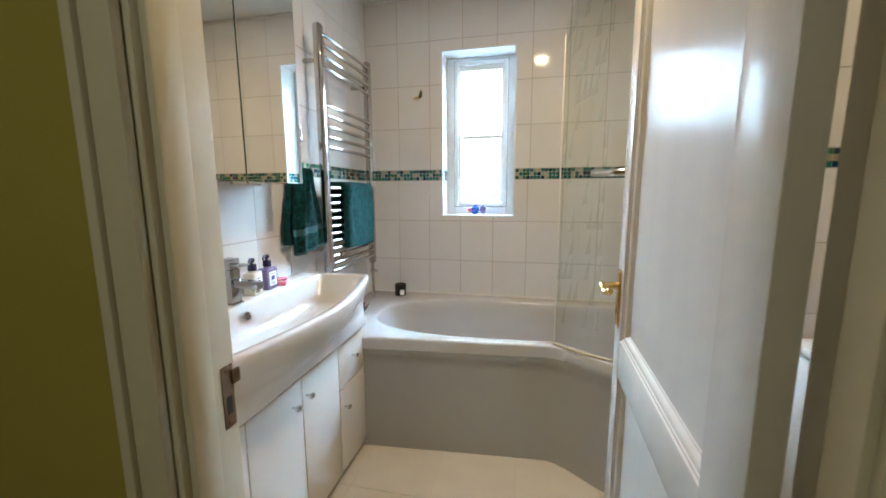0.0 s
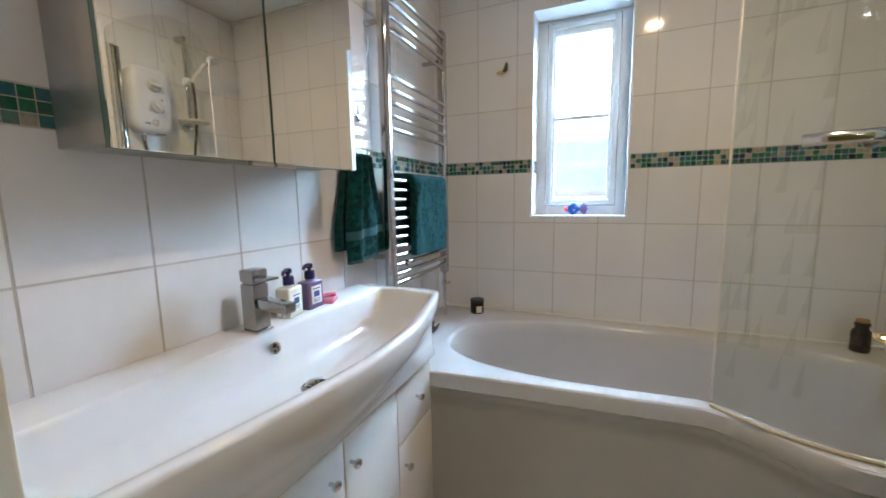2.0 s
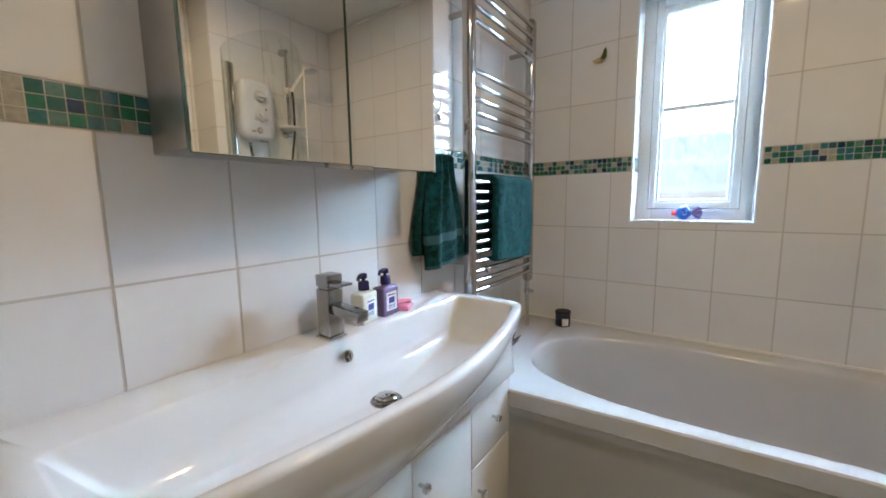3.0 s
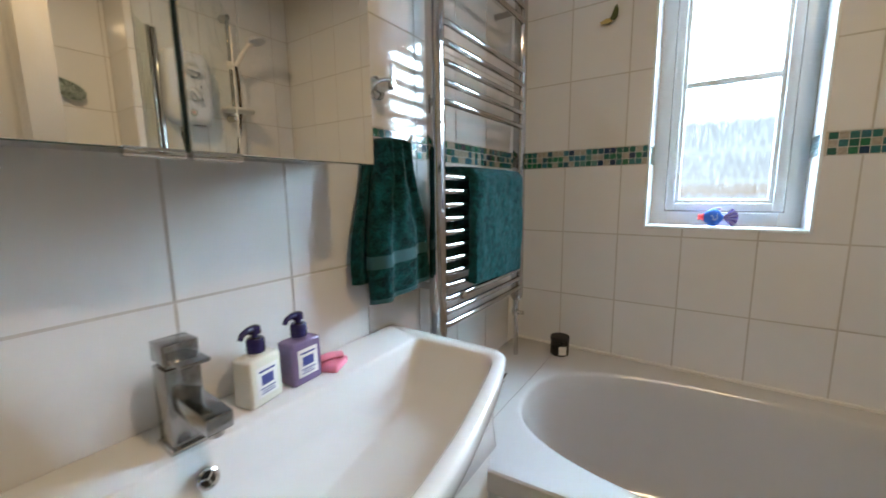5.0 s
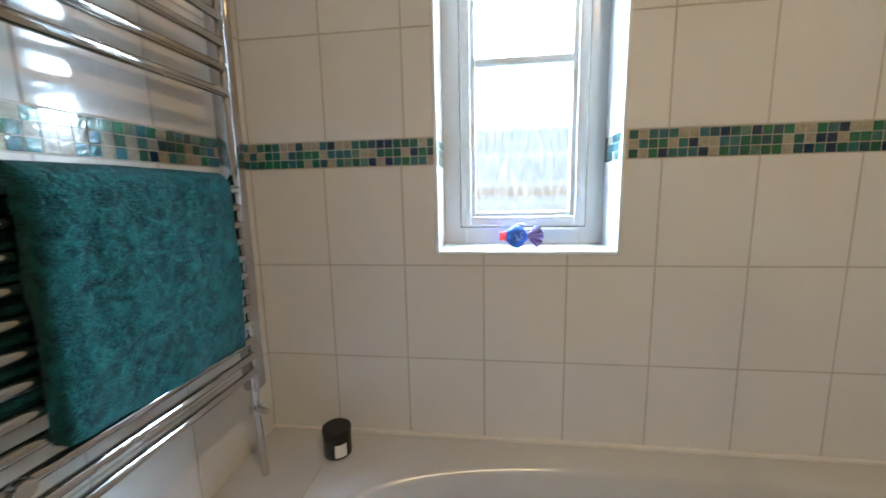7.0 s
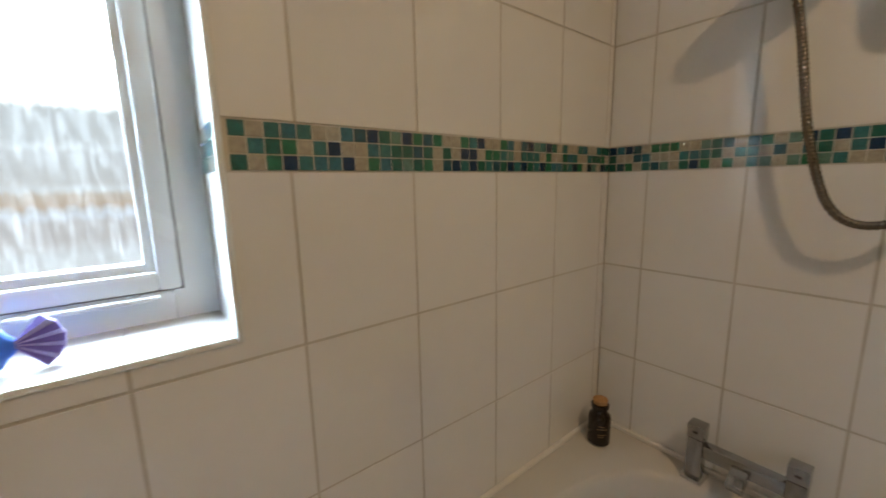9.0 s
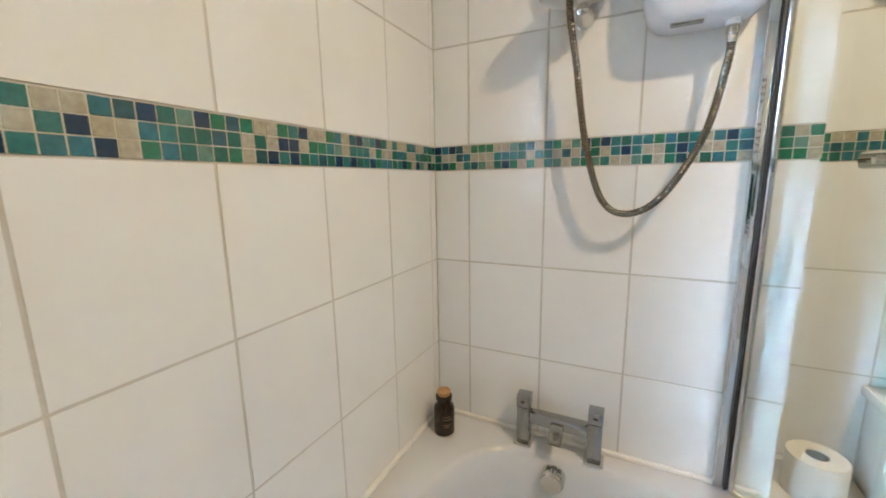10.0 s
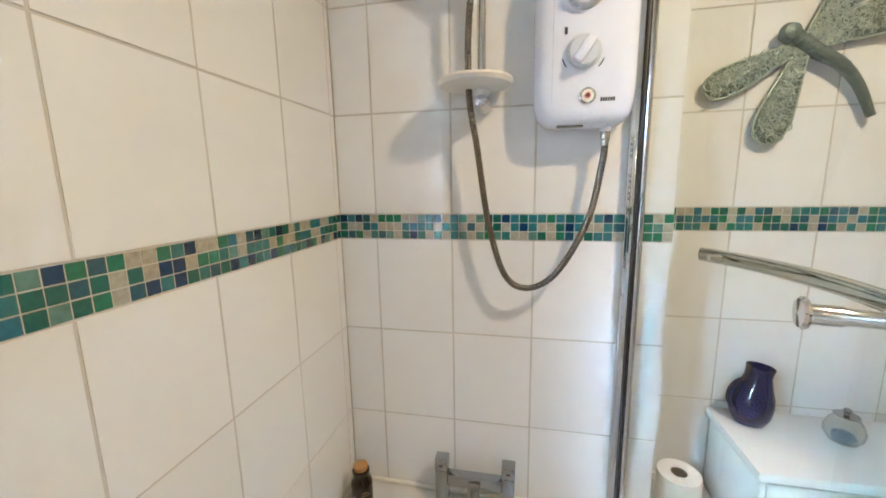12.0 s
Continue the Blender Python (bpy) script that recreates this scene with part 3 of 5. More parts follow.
def door():
    h, e = Vector((1.205, 0.672, 0)), Vector((1.226, 1.412, 0))
    along = (e - h).normalized()
    out = Vector((-along.y, along.x, 0))  # towards the basin
    m = Matrix.Translation(h) @ Matrix((( along.x, -out.x, 0, 0), (along.y, -out.y, 0, 0), (0, 0, 1, 0), (0, 0, 0, 1)))
    w, t = (e - h).length, 0.034

    def P(name, bm, mt, parent, label=""):
        bm.transform(m)
        return part(name, bm, mt, parent, label)

    d = thing("door_1", h, "white gloss panelled door standing open into the bathroom", "door", kind="structure")
    for name, lo, hi in (("hinge_stile", (0, 0, 0.006), (0.110, t, 2.0)), ("lock_stile", (w - 0.076, 0, 0.006), (w, t, 2.0)),
                         ("bottom_rail", (0.110, 0, 0.006), (w - 0.076, t, 0.21)), ("lock_rail", (0.110, 0, 0.675), (w - 0.076, t, 0.785)), ("top_rail", (0.110, 0, 1.885), (w - 0.076, t, 2.0))):
        bm = B()
        box(bm, lo, hi, 0.0015)
        P(name, bm, GLOSS, d)
    for z0, z1 in ((0.21, 0.675), (0.785, 1.885)):
        bm = B()
        box(bm, (0.105, 0.020, z0 - 0.006), (w - 0.071, t - 0.012, z1 + 0.006))
        p = P("panel", bm, GLOSS, d)
        bm = B()  # moulding between frame and panel
        x0, x1 = 0.110, w - 0.076
        prof = [(0.0, 0.0003), (0.0015, 0.004), (0.006, 0.0045), (0.007, 0.007), (0.012, 0.0085), (0.017, 0.012), (0.0205, 0.0175), (0.0235, 0.018), (0.0245, 0.0202)]
        rings = []
        for off, dep in prof:
            rings.append([Vector((x0 + off, dep, z0 + off)), Vector((x1 - off, dep, z0 + off)), Vector((x1 - off, dep, z1 - off)), Vector((x0 + off, dep, z1 - off))])
        loft(bm, rings, False, False)
        P("moulding", bm, GLOSS, p)
    yh = w - 0.034
    bm = B()
    box(bm, (yh - 0.020, -0.004, 0.815), (yh + 0.020, 0.001, 0.983), 0.004)
    box(bm, (yh - 0.014, -0.007, 0.824), (yh + 0.014, -0.003, 0.974), 0.004)
    plate = P("backplate", bm, BRASS, d, "polished brass handle plate")
    bm = B()
    tube(bm, [(yh, -0.004, 0.935), (yh, -0.030, 0.935), (yh, -0.050, 0.936)], 0.009, 14, [0.012, 0.008, 0.0095])
    tube(bm, curve_points([(yh + 0.004, -0.050, 0.937), (yh - 0.03, -0.053, 0.940), (yh - 0.065, -0.052, 0.933), (yh - 0.092, -0.047, 0.936), (yh - 0.105, -0.044, 0.946)], 5), 0.008, 12,
         [0.009] * 5 + [0.0085] * 5 + [0.008] * 5 + [0.0085] * 5 + [0.006])
    P("lever", bm, BRASS, plate)
    # Keyhole's shade painted as a matt black shape on the plate.
    bm = B()
    lathe(bm, (yh, -0.0072, 0.865), [(0.0045, 0), (0.0045, -0.0006)], 12, (0, 1, 0))
    box(bm, (yh - 0.002, -0.0078, 0.850), (yh + 0.002, -0.007, 0.865))
    P("keyhole_dark", bm, MATT_BLACK, plate)
    bm = B()
    box(bm, (w - 0.0005, 0.010, 0.86), (w + 0.0012, 0.030, 0.99), 0.0005)
    box(bm, (w, 0.013, 0.925), (w + 0.009, 0.027, 0.947), 0.003)
    P("latch", bm, BRONZE, d)
    for z in (0.25, 1.72):
        bm = B()
        box(bm, (-0.0015, 0.003, z), (0.0005, 0.031, z + 0.09))
        lathe(bm, (-0.004, 0.038, z), [(0.005, 0), (0.005, 0.09)], 10)
        P("hinge", bm, BRONZE, d)


door()

# ---- bath ----


def smooth(a, b, x):
    t = min(1, max(0, (x - a) / (b - a)))
    return t * t * (3 - 2 * t)


BX0, BX1, BY1 = 0.147, 1.797, 2.597


def bath_front(x):
    base = 1.772 + 0.075 * min(1, max(0, (x - 0.15) / 0.92))
    return base - 0.165 * smooth(1.05, 1.36, x) + 0.085 * smooth(1.58, 1.80, x)


def in_outer(x, y, inset=0.0):
    return BX0 + inset < x < BX1 - inset and bath_front(x) + inset < y < BY1 - inset


def in_bowl(x, y, inset=0.0):
    cx, a = 0.955, 0.782 - inset
    yf, yb = bath_front(x) + 0.058 + inset, 2.512 - inset
    if yb <= yf:
        return False
    u, v = (x - cx) / a, (y - (yf + yb) / 2) / ((yb - yf) / 2)
    n = 2.6 if u < 0 else 4.2
    return abs(u) ** n + abs(v) ** n < 1


def radial(inside, centre, n, z, *more):
    """Ring of points where rays from the centre leave a shape."""
    out = []
    for i in range(n):
        a = 2 * math.pi * (i + 0.5) / n
        lo, hi = 0.0, 1.6
        for _ in range(26):
            mid = (lo + hi) / 2
            if inside(centre[0] + mid * math.cos(a), centre[1] + mid * math.sin(a), *more):
                lo = mid
            else:
                hi = mid
        out.append(Vector((centre[0] + lo * math.cos(a), centre[1] + lo * math.sin(a), z)))
    return out


def bath():
    b = thing("bath", (0.97, 2.18, 0), "white acrylic shower bath with a curved front panel", "bath")
    c, n = (0.97, 2.16), 160
    rings = [radial(in_outer, c, n, RIM - 0.058, 0.003), radial(in_outer, c, n, RIM - 0.055, 0.0), radial(in_outer, c, n, RIM - 0.005, 0.0), radial(in_outer, c, n, RIM, 0.005), radial(in_outer, c, n, RIM, 0.010)]
    rings += [radial(in_bowl, c, n, RIM - 0.001, -0.004), radial(in_bowl, c, n, RIM - 0.004, 0.003), radial(in_bowl, c, n, RIM - 0.014, 0.010), radial(in_bowl, c, n, RIM - 0.06, 0.020),
              radial(in_bowl, c, n, RIM - 0.20, 0.040), radial(in_bowl, c, n, RIM - 0.32, 0.062), radial(in_bowl, c, n, RIM - 0.375, 0.095), radial(in_bowl, c, n, RIM - 0.395, 0.15)]
    bm = B()
    loft(bm, rings, False, True)
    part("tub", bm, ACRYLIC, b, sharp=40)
    bm = B()  # front panel with its rolled top edge
    xs = [BX0 + (BX1 - BX0) * i / 60 for i in range(61)]
    prof = [(0.010, 0.0), (0.010, 0.02), (0.008, 0.42), (0.0078, 0.456), (0.0045, 0.460), (0.004, 0.470), (0.0028, 0.474), (0.0028, RIM - 0.0575)]
    cols = [[Vector((x, bath_front(x) + o, z)) for o, z in prof] for x in xs]
    vs = [[bm.verts.new(p) for p in col] for col in cols]
    for a, d in zip(vs, vs[1:]):
        for i in range(len(prof) - 1):
            bm.faces.new((a[i], d[i], d[i + 1], a[i + 1]))
    bmesh.ops.solidify(bm, geom=bm.faces[:], thickness=-0.004)
    part("front_panel", bm, PANEL_LIT, b, "front panel in acrylic lightened to look lit", sharp=50)
    bm = B()
    lathe(bm, (1.700, 2.233, 0.500), [(0.030, 0.02), (0.030, -0.010), (0.026, -0.016), (0.0, -0.017)], 28, (1, 0, 0.15))
    part("overflow", bm, CHROME, b, "chrome overflow rose")
    bm = B()
    lathe(bm, (1.45, 2.2, RIM - 0.396), [(0.032, 0), (0.032, 0.004), (0.024, 0.006), (0.0, 0.007)], 24)
    part("waste", bm, CHROME, b)


bath()


def ledge():
    bm = B()
    box(bm, (WEST, 1.815, 0.50), (BX0 + 0.006, NORTH, RIM - 0.004), 0.004)
    box(bm, (BX0 - 0.022, 1.825, 0), (BX0 - 0.002, NORTH, 0.501), 0.001)
    box(bm, (WEST, 1.82, 0), (BX0 - 0.022, 1.836, 0.501), 0.001)
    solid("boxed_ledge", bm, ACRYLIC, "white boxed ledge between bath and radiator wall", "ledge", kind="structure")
    bm = B()
    for lo, hi in (((BX0, NORTH - 0.013, RIM - 0.003), (EAST, NORTH, RIM + 0.011)), ((EAST - 0.013, 1.80, RIM - 0.003), (EAST, NORTH - 0.013, RIM + 0.011)), ((WEST, NORTH - 0.008, RIM - 0.005), (BX0, NORTH, RIM + 0.005))):
        box(bm, lo, hi, 0.006)
    solid("sealant_bead", bm, SILICONE, "white sealant bead along bath and tiles", "sealant", kind="structure")


ledge()


def screen_y(x):
    r, cx = 0.478, 1.4375
    return 1.868 - 0.155 + r - math.sqrt(r * r - (x - cx) ** 2)


def bath_screen():
    s = thing("bath_screen", (1.79, 1.868, RIM), "curved clear glass bath screen with chrome hinge", "shower screen")
    bm = B()
    n, z0, z1 = 36, RIM + 0.012, 1.96
    rows = 14
    grid = []
    for i in range(n + 1):
        x = 1.086 + (1.779 - 1.086) * i / n
        top = z1 if x > 1.23 else z1 - 0.144 * (1 - math.sqrt(max(0, 1 - ((1.23 - x) / 0.1445) ** 2)))
        grid.append([bm.verts.new((x, screen_y(x), z0 + (top - z0) * j / rows)) for j in range(rows + 1)])
    for a, b in zip(grid, grid[1:]):
        for j in range(rows):
            bm.faces.new((a[j], b[j], b[j + 1], a[j + 1]))
    bmesh.ops.solidify(bm, geom=bm.faces[:], thickness=0.005)
    g = part("glass_panel", bm, SCREEN_GLASS, s, "clear toughened glass", sharp=50)
    g.visible_shadow = False
    bm = B()
    tube(bm, [(x, screen_y(x), RIM + 0.006) for x in [1.086 + 0.69 * i / 30 for i in range(31)]], 0.0062, 8)
    part("bottom_seal", bm, SEAL, s, "yellowed clear plastic seal")
    # Pale tube paints the glint along the free edge of the glass.
    bm = B()
    tube(bm, [(1.0855, screen_y(1.086), RIM + 0.02), (1.0855, screen_y(1.086), 1.80)], 0.003, 8)
    part("edge_glint", bm, FROSTED, s, "pale strip standing for the glint on the glass edge")
    bm = B()
    box(bm, (1.779, 1.858, RIM + 0.002), (1.798, 1.890, 1.965), 0.003)
    part("wall_channel", bm, CHROME, s)
    bm = B()
    tube(bm, [(1.778, 1.858, RIM + 0.004), (1.778, 1.858, 1.965)], 0.008, 14)
    part("hinge_post", bm, CHROME, s)
    # Black strip stands for the dark gap between channel and post.
    bm = B()
    box(bm, (1.770, 1.8665, RIM + 0.006), (1.7785, 1.8715, 1.96), 0.001)
    part("hinge_gap_strip", bm, RUBBER, s)
    bm = B()  # flat towel bar outside, following the glass
    xs = [1.19 + (1.70 - 1.19) * i / 24 for i in range(25)]
    tube(bm, [(x, screen_y(x) - 0.030, 1.270) for x in xs], 0.014, 12, flat=(0, 1, 0))
    bar = part("towel_bar", bm, CHROME, s, "curved chrome towel bar")
    for x in (1.31, 1.66):
        bm = B()
        tube(bm, [(x, screen_y(x) - 0.030, 1.270), (x, screen_y(x) - 0.004, 1.270)], 0.007, 12)
        part("bar_post", bm, CHROME, bar)
    bm = B()  # knob and grip inside
    tube(bm, [(1.314, screen_y(1.31) + 0.004, 1.270), (1.323, screen_y(1.31) + 0.045, 1.270), (1.3231, screen_y(1.31) + 0.046, 1.270), (1.330, screen_y(1.31) + 0.077, 1.270)], 0.0095, 16, [0.0095, 0.0095, 0.0115, 0.0115])
    grip = part("inner_knob", bm, CHROME, s, "polished chrome fixing knob")
    bm = B()
    lathe(bm, (1.330, screen_y(1.31) + 0.075, 1.270), [(0.010, -0.002), (0.018, 0.001), (0.019, 0.004), (0.016, 0.007), (0.0, 0.008)], 28, (0.22, 1, 0))
    part("end_disc", bm, CHROME, grip)


bath_screen()

# ---- vanity ----
VY0, VY1, VFACE = 0.725, 1.797, 0.232


def basin_front(y):
    k = curve_points([(0.30, 0.72, 0), (0.332, 0.87, 0), (0.372, 1.10, 0), (0.383, 1.26, 0), (0.366, 1.45, 0), (0.312, 1.68, 0), (0.268, 1.80, 0)], 8)
    for a, b in zip(k, k[1:]):
        if a.y <= y <= b.y:
            return a.x + (b.x - a.x) * (y - a.y) / max(1e-6, b.y - a.y)
    return k[0].x if y < k[0].y else k[-1].x


def vanity():
    v = thing("vanity_cabinet", (0.09, 1.26, 0), "white lacquered vanity cabinet with doors and a drawer", "cabinet")
    bm = B()
    box(bm, (WEST, VY0, 0.09), (VFACE - 0.018, VY1 - 0.004, 0.60), 0.001)
    box(bm, (WEST, VY0 + 0.01, 0.0), (VFACE - 0.06, VY1 - 0.012, 0.091))
    part("body", bm, LACQUER, v)
    fronts = [("door", VY0 + 0.003, 1.034, 0.035, 0.588, None), ("door", 1.037, 1.297, 0.035, 0.588, (1.243, 0.512)), ("door", 1.300, 1.551, 0.035, 0.588, (1.322, 0.514)),
              ("drawer_front", 1.554, VY1 - 0.003, 0.402, 0.588, (1.674, 0.508)), ("door", 1.554, VY1 - 0.003, 0.035, 0.398, (1.588, 0.318))]
    for name, y0, y1, z0, z1, knob in fronts:
        bm = B()
        box(bm, (VFACE - 0.0175, y0, z0), (VFACE, y1, z1), 0.003)
        f = part(name, bm, LACQUER, v)
        if knob:
            bm = B()
            y, z = knob
            tube(bm, [(VFACE, y, z), (VFACE + 0.016, y, z)], 0.005, 12)
            box(bm, (VFACE + 0.014, y - 0.010, z - 0.008), (VFACE + 0.028, y + 0.010, z + 0.008), 0.003)
            part("knob", bm, CHROME, f, "small chrome knob")


vanity()


def basin():
    b = thing("basin", (0.12, 1.26, 0.60), "wide white ceramic basin with a bowed front", "basin")

    bk = WEST + 0.002

    def rim(z, back, off, ends, r, face=None):
        """Rounded outline with the bowed front; the same count of points at every level."""
        y0, y1 = VY0 + ends, VY1 - ends

        def fx(y):
            if face is not None:
                return face - off
            return basin_front(y) - off if back > bk else max(basin_front(y) - off, VFACE + 0.014)

        def corner(p, a, b):
            p, a, b = Vector(p), Vector(a), Vector(b)
            return [(1 - t) ** 2 * a + 2 * t * (1 - t) * p + t * t * b for t in [k / 8 for k in range(9)]]

        rb = min(r, 0.02)
        pts = corner((back, y0), (back + rb, y0), (back, y0 + rb))
        pts += [Vector((back, y0 + rb + (y1 - y0 - 2 * rb) * k / 30)) for k in range(1, 30)]
        pts += corner((back, y1), (back, y1 - rb), (back + rb, y1))
        pts += [Vector((back + rb + (fx(y1) - r - back - rb) * k / 8, y1)) for k in range(1, 8)]
        pts += corner((fx(y1), y1), (fx(y1) - r, y1), (fx(y1 - r), y1 - r))
        pts += [Vector((fx(y1 - r - (y1 - y0 - 2 * r) * k / 44), y1 - r - (y1 - y0 - 2 * r) * k / 44)) for k in range(1, 44)]
        pts += corner((fx(y0), y0), (fx(y0 + r), y0 + r), (fx(y0) - r, y0))
        pts += [Vector((fx(y0) - r + (back + rb - fx(y0) + r) * k / 8, y0)) for k in range(1, 8)]
        return [Vector((p.x, p.y, z)) for p in pts]

    rings = [rim(0.601, bk, 0, 0.006, 0.02, VFACE + 0.012), rim(0.612, bk, 0, 0.0, 0.02, VFACE + 0.02), rim(0.66, bk, 0.098, 0.0, 0.025), rim(0.71, bk, 0.055, 0.0, 0.028), rim(0.755, bk, 0.025, 0.0, 0.03),
             rim(0.795, bk, 0.006, 0.0, 0.032), rim(BASIN - 0.010, bk, 0.0, 0.0, 0.034), rim(BASIN - 0.003, bk, 0.002, 0.002, 0.034), rim(BASIN, bk, 0.007, 0.007, 0.034),
             rim(BASIN, 0.050, 0.026, 0.040, 0.030), rim(BASIN - 0.003, 0.053, 0.029, 0.044, 0.030), rim(BASIN - 0.010, 0.056, 0.032, 0.050, 0.030), rim(BASIN - 0.075, 0.068, 0.044, 0.092, 0.034),
             rim(BASIN - 0.102, 0.078, 0.056, 0.118, 0.045), rim(BASIN - 0.114, 0.100, 0.085, 0.150, 0.05)]
    rings.append([Vector((0.17 + (p.x - 0.17) * 0.25, 1.288 + (p.y - 1.288) * 0.10, BASIN - 0.126)) for p in rings[-1]])
    bm = B()
    loft(bm, rings, True, True)
    part("bowl", bm, CERAMIC, b, sharp=50)
    bm = B()
    lathe(bm, (0.17, 1.288, BASIN - 0.126), [(0.036, -0.001), (0.036, 0.002), (0.031, 0.0035), (0.027, 0.001), (0.0, 0.001)], 32)
    part("waste_ring", bm, STEEL, b, "dark chrome waste ring")
    bm = B()
    lathe(bm, (0.17, 1.288, BASIN - 0.125), [(0.010, 0.0), (0.010, 0.005), (0.023, 0.006), (0.0235, 0.009), (0.021, 0.012), (0.012, 0.0145), (0.0, 0.0155)], 32)
    part("waste_plug", bm, CHROME, b, "domed chrome waste plug")
    bm = B()
    o = Vector((0.069, 1.268, 0.803))
    ax = Vector((1, 0, 0.3)).normalized()
    lathe(bm, o, [(0.0145, -0.004), (0.0145, 0.002), (0.012, 0.0035), (0.0095, 0.001), (0.0095, -0.002)], 24, ax)
    u = ax.orthogonal().normalized()
    for k in range(3):
        d = Matrix.Rotation(2 * math.pi * k / 3, 3, ax) @ u
        tube(bm, [o + ax * 0.001, o + ax * 0.001 + d * 0.011], 0.0018, 8)
    part("overflow_ring", bm, CHROME, b, "three-spoked chrome overflow ring")
    # Matt black plug puts the overflow's inner shade into colour.
    bm = B()
    lathe(bm, o - ax * 0.0005, [(0.0095, -0.002), (0.0095, 0.0)], 20, ax)
    part("overflow_hole_dark", bm, MATT_BLACK, b)


basin()


def basin_tap():
    t = thing("basin_tap", (0.02, 1.265, BASIN), "square chrome mixer tap on the basin", "tap")
    x, y, z = 0.018, 1.265, BASIN
    bm = B()
    box(bm, (x - 0.025, y - 0.026, z), (x + 0.025, y + 0.026, z + 0.006), 0.0015)
    part("base", bm, CHROME, t)
    bm = B()
    box(bm, (x - 0.021, y - 0.022, z + 0.006), (x + 0.021, y + 0.022, z + 0.118), 0.002)
    body = part("body", bm, STEEL, t)
    bm = B()
    box(bm, (x - 0.021, y - 0.022, z + 0.124), (x + 0.021, y + 0.022, z + 0.152), 0.002)
    box(bm, (x - 0.017, y - 0.018, z + 0.117), (x + 0.017, y + 0.018, z + 0.125))
    lever = part("lever", bm, STEEL, t)
    bm = B()
    box(bm, (x + 0.0, y - 0.018, z + 0.129), (x + 0.062, y + 0.018, z + 0.135), 0.0015)
    part("lever_tongue", bm, STEEL, lever)
    bm = B()
    box(bm, (x + 0.018, y - 0.017, z + 0.062), (x + 0.112, y + 0.017, z + 0.086), 0.003)
    bm.transform(Matrix.Translation((x, y, z + 0.07)) @ Matrix.Rotation(radians(4), 4, "Y") @ Matrix.Translation((-x, -y, -z - 0.07)))
    part("spout", bm, STEEL, body)
    bm = B()
    lathe(bm, (x + 0.096, y, z + 0.046), [(0.010, 0.012), (0.010, 0), (0.007, -0.001)], 18)
    part("aerator", bm, CHROME, body)


basin_tap()


def pump_bottle(name, x, y, turn, material, label):
    b = thing(name, (x, y, BASIN), label, "soap bottle", "soap bottles on the basin")
    m = Matrix.Translation((x, y, BASIN)) @ Matrix.Rotation(radians(turn), 4, "Z")

    def P(nm, bm, mt, parent, lab=""):
        bm.transform(m)
        return part(nm, bm, mt, parent, lab)

    bm = B()
    box(bm, (-0.021, -0.0325, 0.0005), (0.021, 0.0325, 0.083), 0.006, 3)
    body = P("body", bm, material, b)
    bm = B()
    lathe(bm, (0, 0, 0.083), [(0.015, -0.004), (0.013, 0.001), (0.011, 0.006), (0.011, 0.010)], 20)
    P("neck", bm, material, body)
    bm = B()
    lathe(bm, (0, 0, 0.088), [(0.0145, 0), (0.0150, 0.003), (0.0145, 0.021), (0.012, 0.024), (0.005, 0.025), (0.005, 0.030), (0.010, 0.031), (0.010, 0.042), (0.007, 0.044), (0, 0.0445)], 22)
    tube(bm, [(0, 0, 0.127), (0.003, -0.014, 0.129), (0.006, -0.028, 0.127), (0.007, -0.034, 0.119)], 0.005, 10, [0.0065, 0.0058, 0.0048, 0.004])
    P("pump", bm, NAVY, b, "dark blue pump top")
    bm = B()
    box(bm, (0.0208, -0.022, 0.016), (0.0214, 0.022, 0.068), 0.0003)
    lab = P("label", bm, PAPER, body)
    bm = B()
    box(bm, (0.0213, -0.012, 0.036), (0.0218, 0.012, 0.053))
    P("label_square", bm, INK, lab)
    for k, (z, hw, hh) in enumerate(((0.060, 0.016, 0.0016), (0.030, 0.015, 0.001), (0.026, 0.012, 0.0008), (0.022, 0.014, 0.0008))):
        bm = B()
        box(bm, (0.0213, -hw, z - hh), (0.0217, hw, z + hh))
        P("label_line", bm, INK, lab)


pump_bottle("lotion_bottle", 0.005, 1.384, 12, CREAM, "cream lotion bottle with a dark blue pump")
pump_bottle("soap_bottle", 0.002, 1.468, 4, LILAC, "lilac liquid soap bottle with a dark blue pump")


def pink_soap():
    bm = B()
    box(bm, (-0.02, -0.028, 0.0), (0.02, 0.028, 0.017), 0.006, 3)
    bm.transform(pose(0.012, 1.535, BASIN, 0, 0, 25))
    s = thing("soap_bar", (0.012, 1.535, BASIN), "two stacked pink soap pieces on the basin", "soap")
    part("lower_piece", bm, PINK, s)
    bm = B()
    tube(bm, curve_points([(-0.022, 0, 0), (0, 0.002, 0.002), (0.024, 0, 0)], 6), 0.011, 12, flat=(0, 0, 1))
    bm.transform(pose(0.010, 1.530, BASIN + 0.0235, 0, 0, 70))
    part("upper_piece", bm, PINK, s)


pink_soap()


